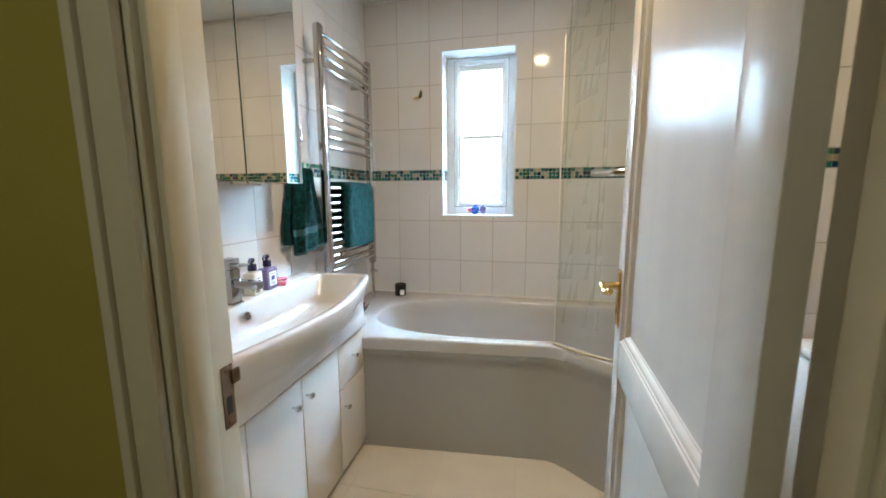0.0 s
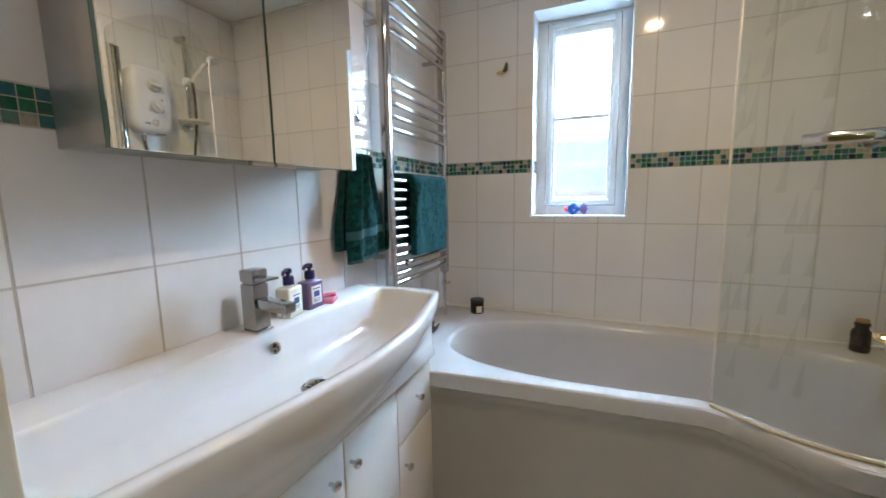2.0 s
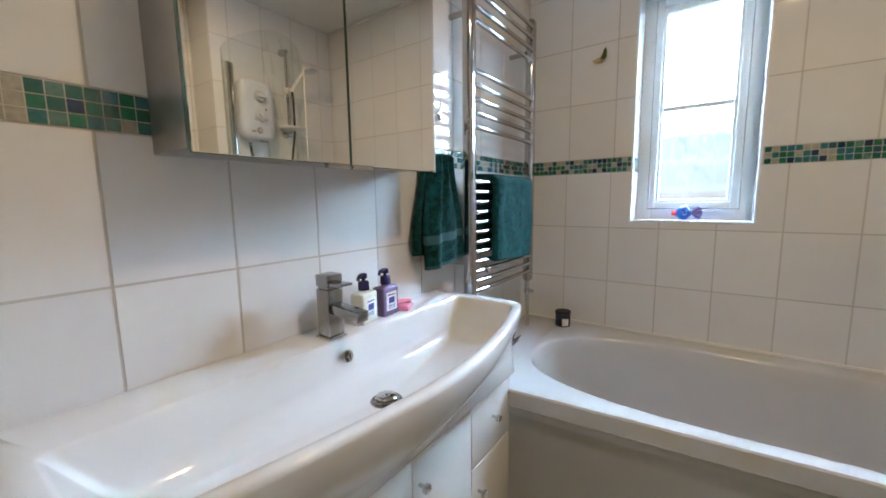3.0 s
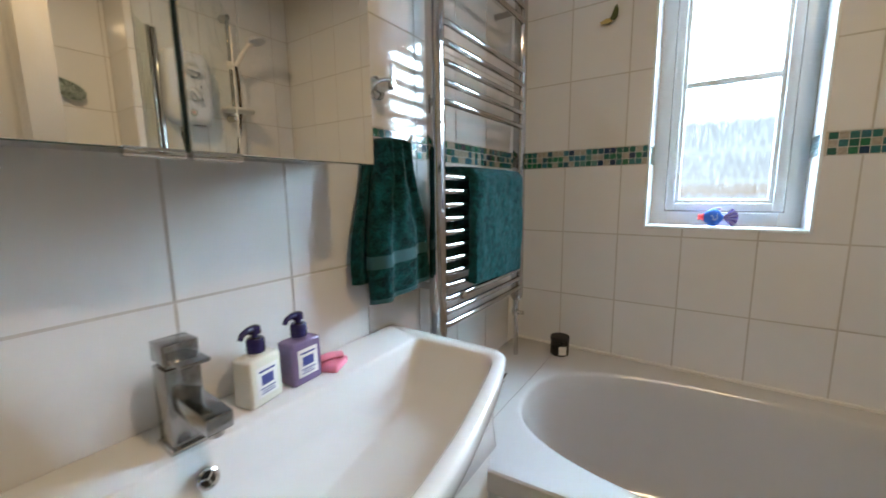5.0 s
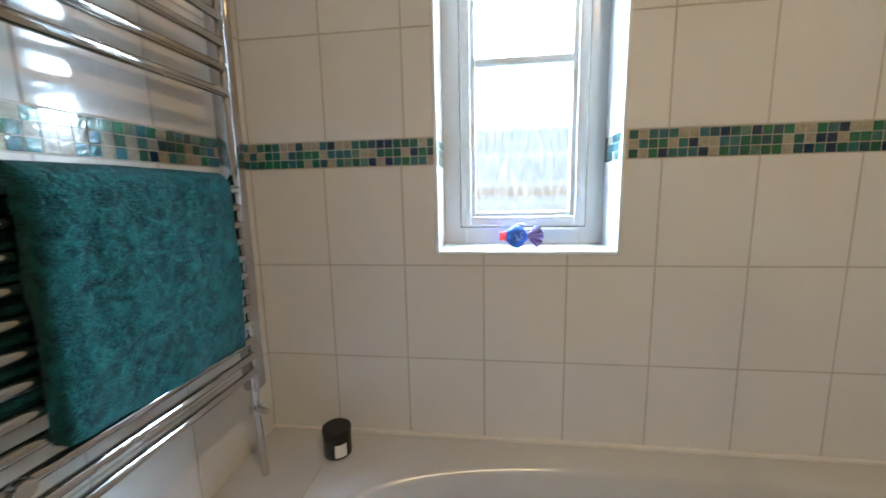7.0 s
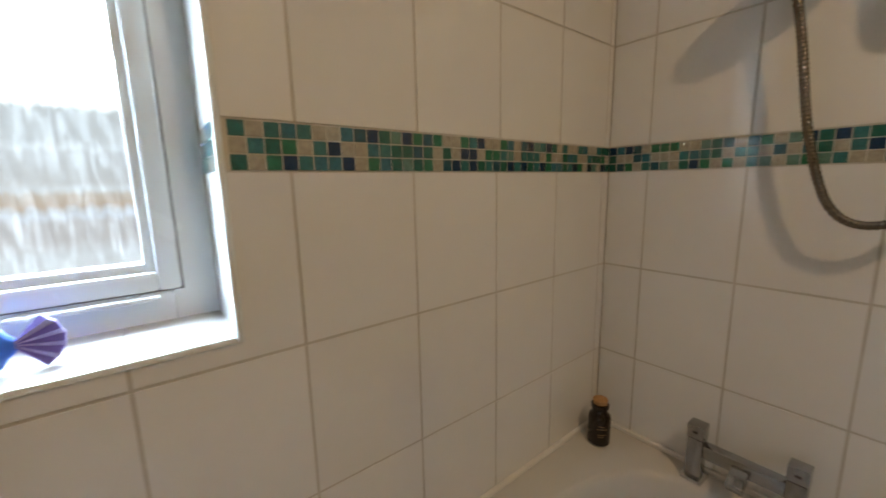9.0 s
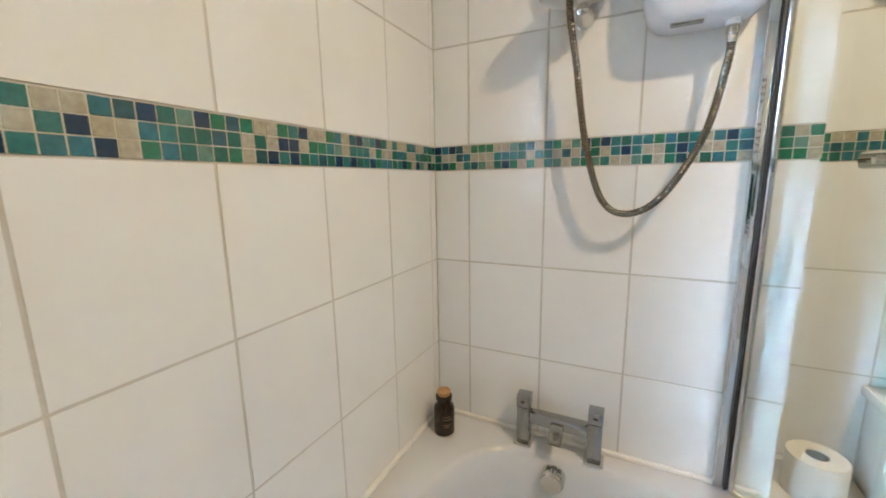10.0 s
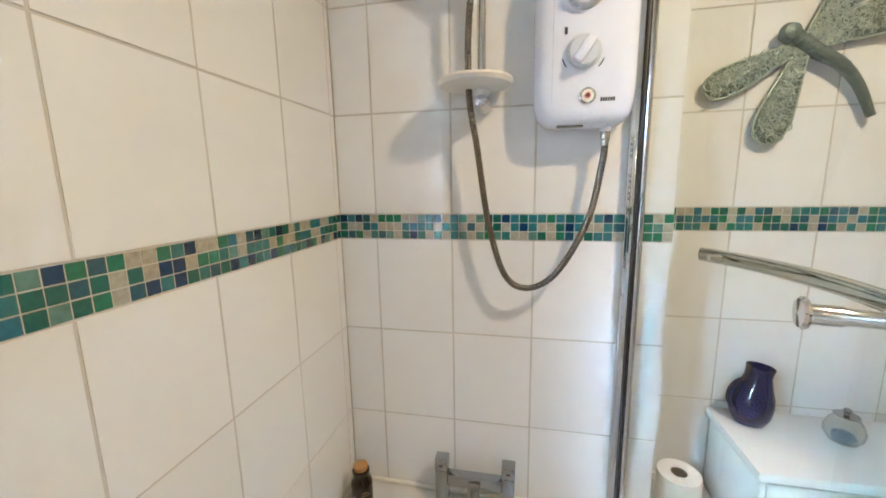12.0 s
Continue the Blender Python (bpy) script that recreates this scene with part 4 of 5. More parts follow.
def mirror_cabinet():
    x1, y0, ym, y1, z0, z1 = 0.104, 0.966, 1.2735, 1.577, 1.238, 1.95
    c = thing("mirror_cabinet", (0.02, 1.27, z0), "wall cabinet with two mirrored doors", "cabinet")
    bm = B()
    box(bm, (WEST, y0 + 0.004, z0 + 0.008), (x1 - 0.022, y1 - 0.004, z1), 0.001)
    part("carcass", bm, ALU, c, "grey aluminium carcass")
    for a, b, s in ((y0, ym - 0.0028, 1), (ym + 0.0028, y1, -1)):
        bm = B()
        box(bm, (x1 - 0.018, a, z0), (x1 - 0.0045, b, z1 + 0.002), 0.001)
        d = part("door", bm, MIRROR_EDGE, c)
        bm = B()
        box(bm, (x1 - 0.0045, a + 0.0004, z0 + 0.0004), (x1, b - 0.0004, z1 + 0.0016), 0.0008, 1)
        part("mirror", bm, MIRROR, d, "clear silvered mirror")
        bm = B()
        h0, h1 = (ym - 0.062, ym - 0.004) if s > 0 else (ym + 0.004, ym + 0.062)
        tube(bm, [(x1 - 0.004, h0, z0 - 0.003), (x1 - 0.004, h1, z0 - 0.003)], 0.0065, 12)
        part("handle", bm, CHROME, d)


mirror_cabinet()

# ---- radiator and towels ----
RX, RY0, RY1 = 0.030, 1.876, 2.402


def towel_radiator():
    r = thing("towel_radiator", (RX, 2.14, 0.76), "chrome ladder towel radiator on the tiled wall", "radiator")
    for y, z0 in ((RY0, 0.765), (RY1, 0.775)):
        bm = B()
        box(bm, (RX - 0.019, y - 0.022, z0), (RX + 0.021, y + 0.022, 1.945), 0.014, 5)
        part("post", bm, RAIL, r)
        bm = B()
        lathe(bm, (RX, y, 1.943), [(0.012, 0), (0.010, 0.004), (0.0, 0.005)], 16)
        part("post_cap", bm, RAIL, r)
        for z in (0.93, 1.80):
            bm = B()
            tube(bm, [(WEST, y + (0.02 if y < 2.1 else -0.02), z), (RX - 0.015, y + (0.02 if y < 2.1 else -0.02), z)], 0.010, 12)
            part("bracket", bm, RAIL, r)
    levels = [1.905, 1.858, 1.810, 1.763] + [1.602, 1.555, 1.508, 1.461, 1.414] + [1.226 - 0.0362 * k for k in range(12)]
    for z in levels:
        bm = B()
        tube(bm, [(RX + 0.010, RY0 + 0.006, z), (RX + 0.016, RY0 + 0.03, z), (RX + 0.016, RY1 - 0.03, z), (RX + 0.010, RY1 - 0.006, z)], 0.0088, 14)
        part("bar", bm, RAIL, r)
    bm = B()  # valve and tail pipe at the far post
    y = RY1 + 0.004
    tube(bm, [(RX - 0.004, y, 0.776), (RX - 0.004, y, 0.735)], 0.011, 14)
    lathe(bm, (RX - 0.004, y, 0.735), [(0.010, 0.0), (0.0155, -0.005), (0.0155, -0.018), (0.010, -0.026)], 16)
    tube(bm, [(RX - 0.004, y, 0.727), (RX + 0.030, y - 0.012, 0.727)], 0.008, 12)
    valve = part("valve", bm, CHROME, r)
    bm = B()
    tube(bm, [(RX - 0.004, y, 0.712), (RX - 0.006, y + 0.012, RIM - 0.005)], 0.0090, 14)
    part("tail_pipe", bm, CHROME, valve)
    bm = B()
    y = RY0
    tube(bm, [(RX - 0.004, y, 0.768), (RX - 0.004, y, 0.735)], 0.011, 14)
    tube(bm, [(RX - 0.004, y, 0.742), (RX + 0.046, y + 0.03, 0.742)], 0.0095, 14)
    tube(bm, [(RX - 0.004, y, 0.735), (RX - 0.006, y, RIM - 0.005)], 0.0068, 12)
    part("valve", bm, CHROME, r)
    bm = B()
    lathe(bm, (RX + 0.022, RY0 + 0.085, 0.900), [(0.012, 0.0), (0.013, 0.004), (0.011, 0.012), (0, 0.013)], 18, (1, 0, 0))
    part("bleed_cap", bm, CHROME, r)


towel_radiator()


def wobble(p, amp, scale, seed=0.0):
    return amp * noise.noise(Vector(p) * scale + Vector((seed, seed, seed)))


def rail_towel():
    t = thing("bath_towel", (0.06, 2.2, 1.25), "folded dark teal bath towel over the radiator bars", "towel")
    y0, y1, ztop = 2.000, 2.328, 1.260
    prof = []  # folded cross-section, out and over and back
    for i in range(13):
        k = i / 12
        prof.append((0.078 + 0.010 * k + 0.004 * math.sin(3 * k), 0.925 + (ztop - 0.045 - 0.925) * k))
    for i in range(1, 10):
        a = math.pi * i / 10
        prof.append((0.034 + 0.054 * math.cos(a), ztop - 0.045 + 0.045 * math.sin(a)))
    for i in range(11):
        k = i / 10
        prof.append((-0.020 + 0.004 * k, ztop - 0.045 - (ztop - 0.045 - 0.95) * k))
    inner = []
    for i in range(11):
        k = 1 - i / 10
        inner.append((0.004 + 0.002 * k, ztop - 0.05 - (ztop - 0.05 - 0.953) * k))
    for i in range(1, 8):
        a = math.pi * (1 - i / 8)
        inner.append((0.030 + 0.024 * math.cos(a), ztop - 0.045 + 0.020 * math.sin(a)))
    for i in range(13):
        k = 1 - i / 12
        inner.append((0.052 - 0.006 * (1 - k), 0.928 + (ztop - 0.05 - 0.928) * k))
    loop = prof + inner
    rings = []
    ny = 34
    for j in range(ny + 1):
        y = y0 + (y1 - y0) * j / ny
        edge = min(j, ny - j) / 3
        pinch = 1 - 0.35 * max(0, 1 - edge) ** 2
        cx = 0.065
        pts = []
        for x, z in loop:
            front = x > 0.04
            xx = (cx + (x - cx) * pinch) if front else x
            low = max(0, (1.1 - z) / 0.17)
            pts.append(Vector((xx + wobble((x, y, z), 0.006, 14) + wobble((x, y, z), 0.0035, 45, 2) + (0.006 * math.sin(y * 30) * low * 0.5 if front else 0), (y if x > 0.03 else 1.928 + (y1 - 1.928) * j / ny) + wobble((z, x, y), 0.004, 12, 5), z + wobble((y, z, x), 0.003, 10, 9) - (0.012 * (y - y0) / (y1 - y0) * low if front else 0))))
        rings.append(pts)
    bm = B()
    loft(bm, rings, True, True)
    part("folded_cloth", bm, TOWEL, t, sharp=80)


rail_towel()


def ring_and_towel():
    r = thing("towel_ring", (WEST, 1.757, 1.43), "chrome towel ring on a round wall mount", "towel ring")
    bm = B()
    lathe(bm, (WEST, 1.757, 1.432), [(0.027, 0.0), (0.027, 0.008), (0.024, 0.011), (0.013, 0.014), (0.011, 0.046), (0.012, 0.052), (0.009, 0.058), (0, 0.059)], 28, (1, 0, 0))
    part("wall_mount", bm, CHROME, r)
    bm = B()
    tube(bm, [(-0.010, 1.757, 1.425), (-0.008, 1.757, 1.455), (-0.007, 1.757, 1.478)], 0.0045, 10, [0.005, 0.0045, 0.004])
    part("peg", bm, CHROME, r)
    bm = B()
    c, rad = Vector((-0.014, 1.757, 1.358)), 0.084
    pts = [c + Vector((0.006 * math.cos(a), rad * math.sin(a), rad * math.cos(a))) for a in [-radians(250) * i / 40 for i in range(41)]]
    tube(bm, pts, 0.0042, 10)
    part("ring", bm, CHROME, r)

    t = thing("hand_towel", (0.0, 1.75, 1.28), "dark teal hand towel hanging from the towel ring", "towel")
    n, rows = 72, 40

    def loop_at(k, grow=0.0, back=True):
        z = 1.302 - (1.302 - 0.952) * k
        spread = smooth(0.0, 0.75, k)
        yc = 1.742 + (1.760 - 1.742) * k
        half = 0.045 + (0.098 - 0.045) * spread
        deep = 0.030 - 0.006 * spread
        xc = -0.010 + 0.012 * spread
        pts = []
        for i in range(n):
            a = 2 * math.pi * i / n
            ca, sa = math.cos(a), math.sin(a)
            yy = half * math.copysign(abs(ca) ** 0.8, ca)
            fold = 0.013 * math.sin(yy / half * 7.5 + 0.6) * (1 - 0.45 * spread) + 0.006 * math.sin(yy / half * 13 + 2 + 2 * k) * (1 - 0.6 * spread)
            xx = (deep + grow) * math.copysign(abs(sa) ** 0.7, sa) + fold
            hem = -0.045 * (-yy / half * 0.5 + 0.0) * k
            p = Vector((max(WEST + 0.004, xc + xx), yc + yy * (1 + grow * 4), z + hem * 0.6))
            p += Vector((wobble(p, 0.004, 18), wobble(p, 0.003, 14, 3), 0))
            pts.append(p)
        return pts

    bm = B()
    top = [[Vector((-0.012 + (p.x + 0.012) * s, 1.742 + (p.y - 1.742) * s, 1.302 + dz)) for p in loop_at(0)] for s, dz in ((0.35, 0.010), (0.75, 0.007), (0.93, 0.002))]
    loft(bm, top + [loop_at(j / rows) for j in range(rows + 1)], True, True)
    cloth = part("cloth", bm, TOWEL, t, sharp=80)
    bm = B()
    loft(bm, [loop_at(k, 0.0015) for k in (0.70, 0.72, 0.74, 0.76, 0.78)], False, False)
    part("woven_band", bm, TOWEL_BAND, cloth, "smooth lighter woven band", sharp=80)
    bm = B()
    loft(bm, [loop_at(k, 0.0008) for k in (0.975, 0.985, 1.004)], False, False)
    part("hem", bm, TOWEL_BAND, cloth, sharp=80)
    bm = B()  # back half hangs beside, towards the mirror
    rings = []
    for j in range(25):
        k = j / 24
        z = 1.285 - 0.302 * k
        w = 0.018 + 0.024 * smooth(0, 0.8, k)
        yc = 1.708 - 0.030 * smooth(0, 0.9, k)
        rings.append([Vector((max(WEST + 0.003, -0.036 + 0.016 * math.sin(a) + 0.004 * math.sin(5 * a + 3 * k)), yc + w * math.cos(a), z)) for a in [2 * math.pi * i / 28 for i in range(28)]])
    loft(bm, rings, True, True)
    part("back_fold", bm, TOWEL, cloth, sharp=80)


ring_and_towel()

# ---- shower end ----


def shower_unit():
    y0, y1, z0, z1, x0, x1 = 1.893, 2.100, 1.532, 1.885, 1.715, EAST
    s = thing("electric_shower", (1.76, 1.996, z0), "white electric shower unit with two dials", "electric shower")
    bm = B()
    rings = []
    n = 48
    for x, inset in ((x1, 0.004), (x1 - 0.02, 0.0), (x0 + 0.030, 0.0), (x0 + 0.014, 0.006), (x0 + 0.004, 0.018), (x0, 0.036)):
        pts = []
        hy, hz = (y1 - y0) / 2 - inset, (z1 - z0) / 2 - inset
        for i in range(n):
            a = 2 * math.pi * i / n
            ca, sa = math.cos(a), math.sin(a)
            sc = (abs(ca) ** 6 + abs(sa) ** 6) ** (-1 / 6)
            pts.append(Vector((x, (y0 + y1) / 2 + hy * ca * sc, (z0 + z1) / 2 + hz * sa * sc)))
        rings.append(pts)
    loft(bm, rings)
    body = part("casing", bm, SHOWER, s, sharp=60)
    bm = B()
    box(bm, (x0 - 0.0006, 2.062, z0 + 0.05), (x0 + 0.002, 2.0632, z1 - 0.05))
    part("seam", bm, DIAL, body)
    for z, r in ((1.790, 0.032), (1.677, 0.031)):
        bm = B()
        lathe(bm, (x0, 2.003, z), [(r + 0.004, 0.001), (r + 0.003, 0.003), (r - 0.003, 0.003)], 30, (-1, 0, 0))
        part("dial_ring", bm, DIAL, body)
        bm = B()
        lathe(bm, (x0, 2.003, z), [(r, 0.001), (r, 0.012), (r - 0.003, 0.016), (0.0, 0.016)], 30, (-1, 0, 0))
        dial = part("dial", bm, DIAL, body, "pale grey control dial")
        bm = B()
        box(bm, (-0.030, -0.010, -0.027), (-0.014, 0.010, 0.027), 0.005)
        bm.transform(pose(x0, 2.003, z, 35 if z < 1.7 else 80, 0, 0))
        part("grip", bm, SHOWER, dial)
    for a0, mt in ((200, TEXT_DARK), (320, TEXT_DARK)):
        bm = B()
        pts = [Vector((x0 - 0.0008, 2.003 + 0.042 * math.cos(radians(a)), 1.677 + 0.042 * math.sin(radians(a)))) for a in range(a0, a0 + 30, 5)]
        tube(bm, pts, 0.0012, 6)
        part("dial_mark", bm, mt, body)
    bm = B()
    box(bm, (x0 - 0.0012, 2.035, 1.712), (x0 + 0.001, 2.041, 1.726), 0.0005)
    part("dial_mark", bm, TEXT_DARK, body)
    bm = B()
    lathe(bm, (x0, 1.992, 1.592), [(0.0165, 0.0), (0.0165, 0.003), (0.0135, 0.004), (0.0125, 0.002)], 26, (-1, 0, 0))
    part("button_ring", bm, CHROME, body)
    bm = B()
    lathe(bm, (x0, 1.992, 1.592), [(0.0125, 0.0), (0.0120, 0.0045), (0.0, 0.005)], 26, (-1, 0, 0))
    button = part("power_button", bm, FROSTED, body)
    bm = B()
    lathe(bm, (x0 - 0.005, 1.992, 1.592), [(0.0065, 0.0), (0.0065, 0.0006), (0.0045, 0.0006), (0.0045, 0.0)], 20, (-1, 0, 0))
    part("indicator", bm, RED_GLOW, button)
    bm = B()  # maker's mark, as plain slanted bars
    for k in range(6):
        y = 1.967 - 0.0048 * k
        box(bm, (x0 - 0.0007, y - 0.0040, 1.580), (x0 + 0.0005, y - 0.0006, 1.5875))
    part("brand_mark", bm, TEXT_DARK, body)
    bm = B()
    box(bm, (1.73, 1.995, z0 + 0.001), (1.745, 2.050, z0 + 0.008), 0.002)
    part("drain_slot", bm, STEEL, body)
    bm = B()
    tube(bm, [(1.752, 1.947, z0 + 0.012), (1.752, 1.947, z0 - 0.008)], 0.012, 18)
    inlet = part("outlet", bm, SHOWER, body)
    bm = B()
    lathe(bm, (1.752, 1.947, z0 - 0.006), [(0.0095, 0), (0.0105, -0.002), (0.0105, -0.018), (0.0085, -0.020), (0.0085, -0.032)], 18)
    part("hose_nut", bm, CHROME, s)


shower_unit()


def shower_kit():
    k = thing("shower_riser", (1.76, 2.213, 1.6), "chrome shower riser rail with hand shower and hose", "shower rail")
    bm = B()
    tube(bm, [(1.752, 2.213, 1.600), (1.752, 2.213, 2.115)], 0.0095, 16)
    part("rail", bm, CHROME, k)
    for z in (1.600, 2.110):
        bm = B()
        lathe(bm, (EAST, 2.213, z), [(0.021, 0.0), (0.021, 0.012), (0.016, 0.035), (0.013, 0.060), (0.0, 0.062)], 22, (-1, 0, 0))
        part("rail_bracket", bm, CHROME, k)
    bm = B()
    lathe(bm, (1.735, 2.225, 1.634), [(0.010, -0.010), (0.050, -0.010), (0.078, -0.004), (0.083, 0.004), (0.081, 0.009), (0.072, 0.004), (0.012, 0.000)], 36)
    dish = part("soap_dish", bm, FROSTED, k, "frosted plastic soap dish on the rail")
    bm = B()
    lathe(bm, (1.752, 2.213, 1.612), [(0.016, 0), (0.018, 0.008), (0.016, 0.020)], 18)
    part("dish_clamp", bm, FROSTED, dish)
    bm = B()
    lathe(bm, (1.752, 2.213, 1.85), [(0.016, 0), (0.019, 0.006), (0.019, 0.034), (0.016, 0.04)], 18)
    tube(bm, [(1.752, 2.213, 1.87), (1.716, 2.222, 1.876)], 0.014, 14)
    part("slider", bm, FROSTED, k)
    bm = B()
    tube(bm, curve_points([(1.716, 2.224, 1.862), (1.698, 2.240, 1.905), (1.672, 2.270, 1.962), (1.650, 2.295, 1.995)], 6), 0.012, 14)
    hand = part("hand_shower", bm, FROSTED, k, "white and chrome hand shower")
    bm = B()
    lathe(bm, (1.640, 2.306, 2.000), [(0.015, 0.018), (0.034, 0.010), (0.043, 0.0), (0.043, -0.010), (0.038, -0.014), (0.0, -0.015)], 28, (0.25, -0.15, 1))
    part("spray_head", bm, DIAL, hand)
    path = curve_points([(1.752, 1.947, 1.508), (1.750, 1.950, 1.460), (1.748, 1.976, 1.330), (1.746, 2.040, 1.210), (1.745, 2.105, 1.172), (1.744, 2.158, 1.205), (1.742, 2.196, 1.330), (1.740, 2.222, 1.500),
                         (1.738, 2.238, 1.600), (1.732, 2.240, 1.720), (1.722, 2.232, 1.810), (1.716, 2.224, 1.862)], 22)
    dense = []
    for a, b in zip(path, path[1:]):
        m = max(1, int((b - a).length / 0.0021))
        dense += [a.lerp(b, i / m) for i in range(m)]
    dense.append(path[-1])
    bm = B()
    tube(bm, dense, 0.0075, 10, [0.0083 if i % 3 == 0 else 0.0069 for i in range(len(dense))])
    part("hose", bm, HOSE, k, "ribbed metal shower hose", sharp=60)


shower_kit()


def bath_taps():
    t = thing("bath_mixer", (1.745, 2.232, RIM), "square chrome bath mixer with two pillars", "tap")
    for y in (2.320, 2.142):
        bm = B()
        box(bm, (1.728, y - 0.023, RIM), (1.774, y + 0.023, RIM + 0.008), 0.002)
        f = part("foot", bm, CHROME, t)
        bm = B()
        box(bm, (1.735, y - 0.0165, RIM + 0.008), (1.768, y + 0.0165, RIM + 0.108), 0.002)
        p = part("pillar", bm, STEEL, t)
        bm = B()
        box(bm, (1.733, y - 0.0175, RIM + 0.110), (1.769, y + 0.0175, RIM + 0.143), 0.002)
        part("tap_head", bm, STEEL, p)
        bm = B()
        box(bm, (1.7325, y - 0.005, RIM + 0.124), (1.7338, y + 0.005, RIM + 0.129))
        part("tap_mark", bm, RUBBER, p)
    bm = B()
    box(bm, (1.738, 2.158, RIM + 0.066), (1.765, 2.304, RIM + 0.098), 0.002)
    bar = part("crossbar", bm, STEEL, t)
    bm = B()
    box(bm, (-0.052, -0.016, -0.012), (0.012, 0.016, 0.012), 0.003)
    bm.transform(pose(1.745, 2.232, RIM + 0.076, 0, -22, 0))
    part("spout", bm, STEEL, bar)


bath_taps()


def amber_bottle():
    b = thing("apothecary_bottle", (1.700, 2.535, RIM), "dark amber glass bottle with a cork stopper", "bottle")
    bm = B()
    lathe(bm, (1.700, 2.535, RIM + 0.0005), [(0.026, 0), (0.029, 0.003), (0.029, 0.072), (0.027, 0.082), (0.020, 0.090), (0.019, 0.098), (0.023, 0.101), (0.023, 0.112), (0.020, 0.114)], 30)
    part("glass_body", bm, AMBER, b)
    bm = B()
    lathe(bm, (1.700, 2.535, RIM + 0.1135), [(0.018, 0), (0.0195, 0.012), (0.017, 0.014), (0, 0.0145)], 24)
    part("cork", bm, CORK, b)
    for z, w in ((0.060, 0.30), (0.052, 0.42), (0.036, 0.36), (0.030, 0.26)):
        bm = B()
        tube(bm, [Vector((1.700 - 0.0292 * math.cos(a), 2.535 - 0.0292 * math.sin(a), RIM + z)) for a in [0.55 + w * (i / 4 - 1) * 1.0 + w / 2 for i in range(9)]], 0.0008, 6)
        part("print_line", bm, PRINT, b)


amber_bottle()


def candle_jar():
    c = thing("candle_jar", (0.172, 2.505, RIM), "black candle jar with a small white label", "candle")
    o = (0.172, 2.505, RIM + 0.0005)
    bm = B()
    lathe(bm, o, [(0.032, 0), (0.0355, 0.003), (0.0355, 0.058), (0.0345, 0.060)], 30)
    part("jar", bm, BLACK, c)
    bm = B()
    lathe(bm, (o[0], o[1], o[2] + 0.060), [(0.035, 0), (0.0365, 0.001), (0.0365, 0.013), (0.034, 0.015), (0, 0.0152)], 30)
    part("lid", bm, MATT_BLACK, c)
    bm = B()
    pts = []
    for r in (0.0357, 0.0362):
        pts.append([bm.verts.new((o[0] + r * math.cos(a), o[1] + r * math.sin(a), o[2] + z)) for z in (0.008, 0.042) for a in [-1.35 + 0.85 * i / 8 for i in range(9)]])
    for v in pts[1:]:
        for i in range(8):
            bm.faces.new((v[i], v[i + 1], v[9 + i + 1], v[9 + i]))
    for v in pts[:1]:
        for q in v:
            bm.verts.remove(q)
    part("label", bm, PAPER, c)


candle_jar()


def soap_tray():
    t = thing("soap_tray", (0.040, 2.135, RIM), "dark pewter leaf-edged tray holding white soap", "soap dish")
    c = Vector((0.040, 2.135, RIM - 0.003))
    rings = []
    n = 48
    for r, z, s in ((0.025, 0.0, 0), (0.040, 0.001, 0), (0.051, 0.010, 0.12), (0.060, 0.024, 0.20), (0.057, 0.022, 0.20), (0.046, 0.010, 0.1), (0.036, 0.004, 0)):
        rings.append([c + Vector((r * (1 + s * math.cos(9 * a)) * math.cos(a), 1.15 * r * (1 + s * math.cos(9 * a)) * math.sin(a), z + 0.012 * s * math.cos(9 * a) / 0.22)) for a in [2 * math.pi * i / n for i in range(n)]])
    bm = B()
    loft(bm, rings)
    part("tray", bm, PEWTER, t, sharp=60)
    bm = B()
    lathe(bm, (0.056, 2.122, RIM + 0.002), [(0.018, 0), (0.024, 0.003), (0.025, 0.012), (0.020, 0.018), (0.0, 0.020)], 26)
    part("soap", bm, CERAMIC, t, "round white soap")
    bm = B()
    box(bm, (-0.009, -0.026, 0.0), (0.009, 0.026, 0.014), 0.003)
    bm.transform(pose(0.020, 2.145, RIM + 0.010, 0, 25, -20))
    part("wrapped_piece", bm, ALU, t, "small printed wrapper")


soap_tray()


def butterfly():
    b = thing("butterfly_ornament", (0.292, NORTH, 1.785), "small green enamel butterfly ornament on the tiles", "ornament")
    for pts, mt, nm in (([(0.0, 0.0), (0.012, 0.030), (0.020, 0.038), (0.026, 0.020), (0.024, -0.004), (0.012, -0.014)], BUTTERFLY, "wing"), ([(0.0, 0.0), (-0.016, -0.002), (-0.034, -0.012), (-0.030, -0.018), (-0.010, -0.018), (0.006, -0.014)], OCHRE, "wing")):
        bm = B()
        f = [Vector((0.286 + x, NORTH - 0.012 - 0.25 * abs(x), 1.785 + z)) for x, z in pts]
        loft(bm, [f, [p + Vector((0, -0.003, 0)) for p in f]])
        part(nm, bm, mt, b)
    bm = B()
    tube(bm, [(0.300, NORTH - 0.010, 1.800), (0.290, NORTH - 0.014, 1.785), (0.282, NORTH - 0.012, 1.768)], 0.004, 10, [0.002, 0.005, 0.003])
    tube(bm, [(0.290, NORTH, 1.785), (0.290, NORTH - 0.014, 1.785)], 0.003, 8)
    part("body", bm, BUTTERFLY, b)


butterfly()


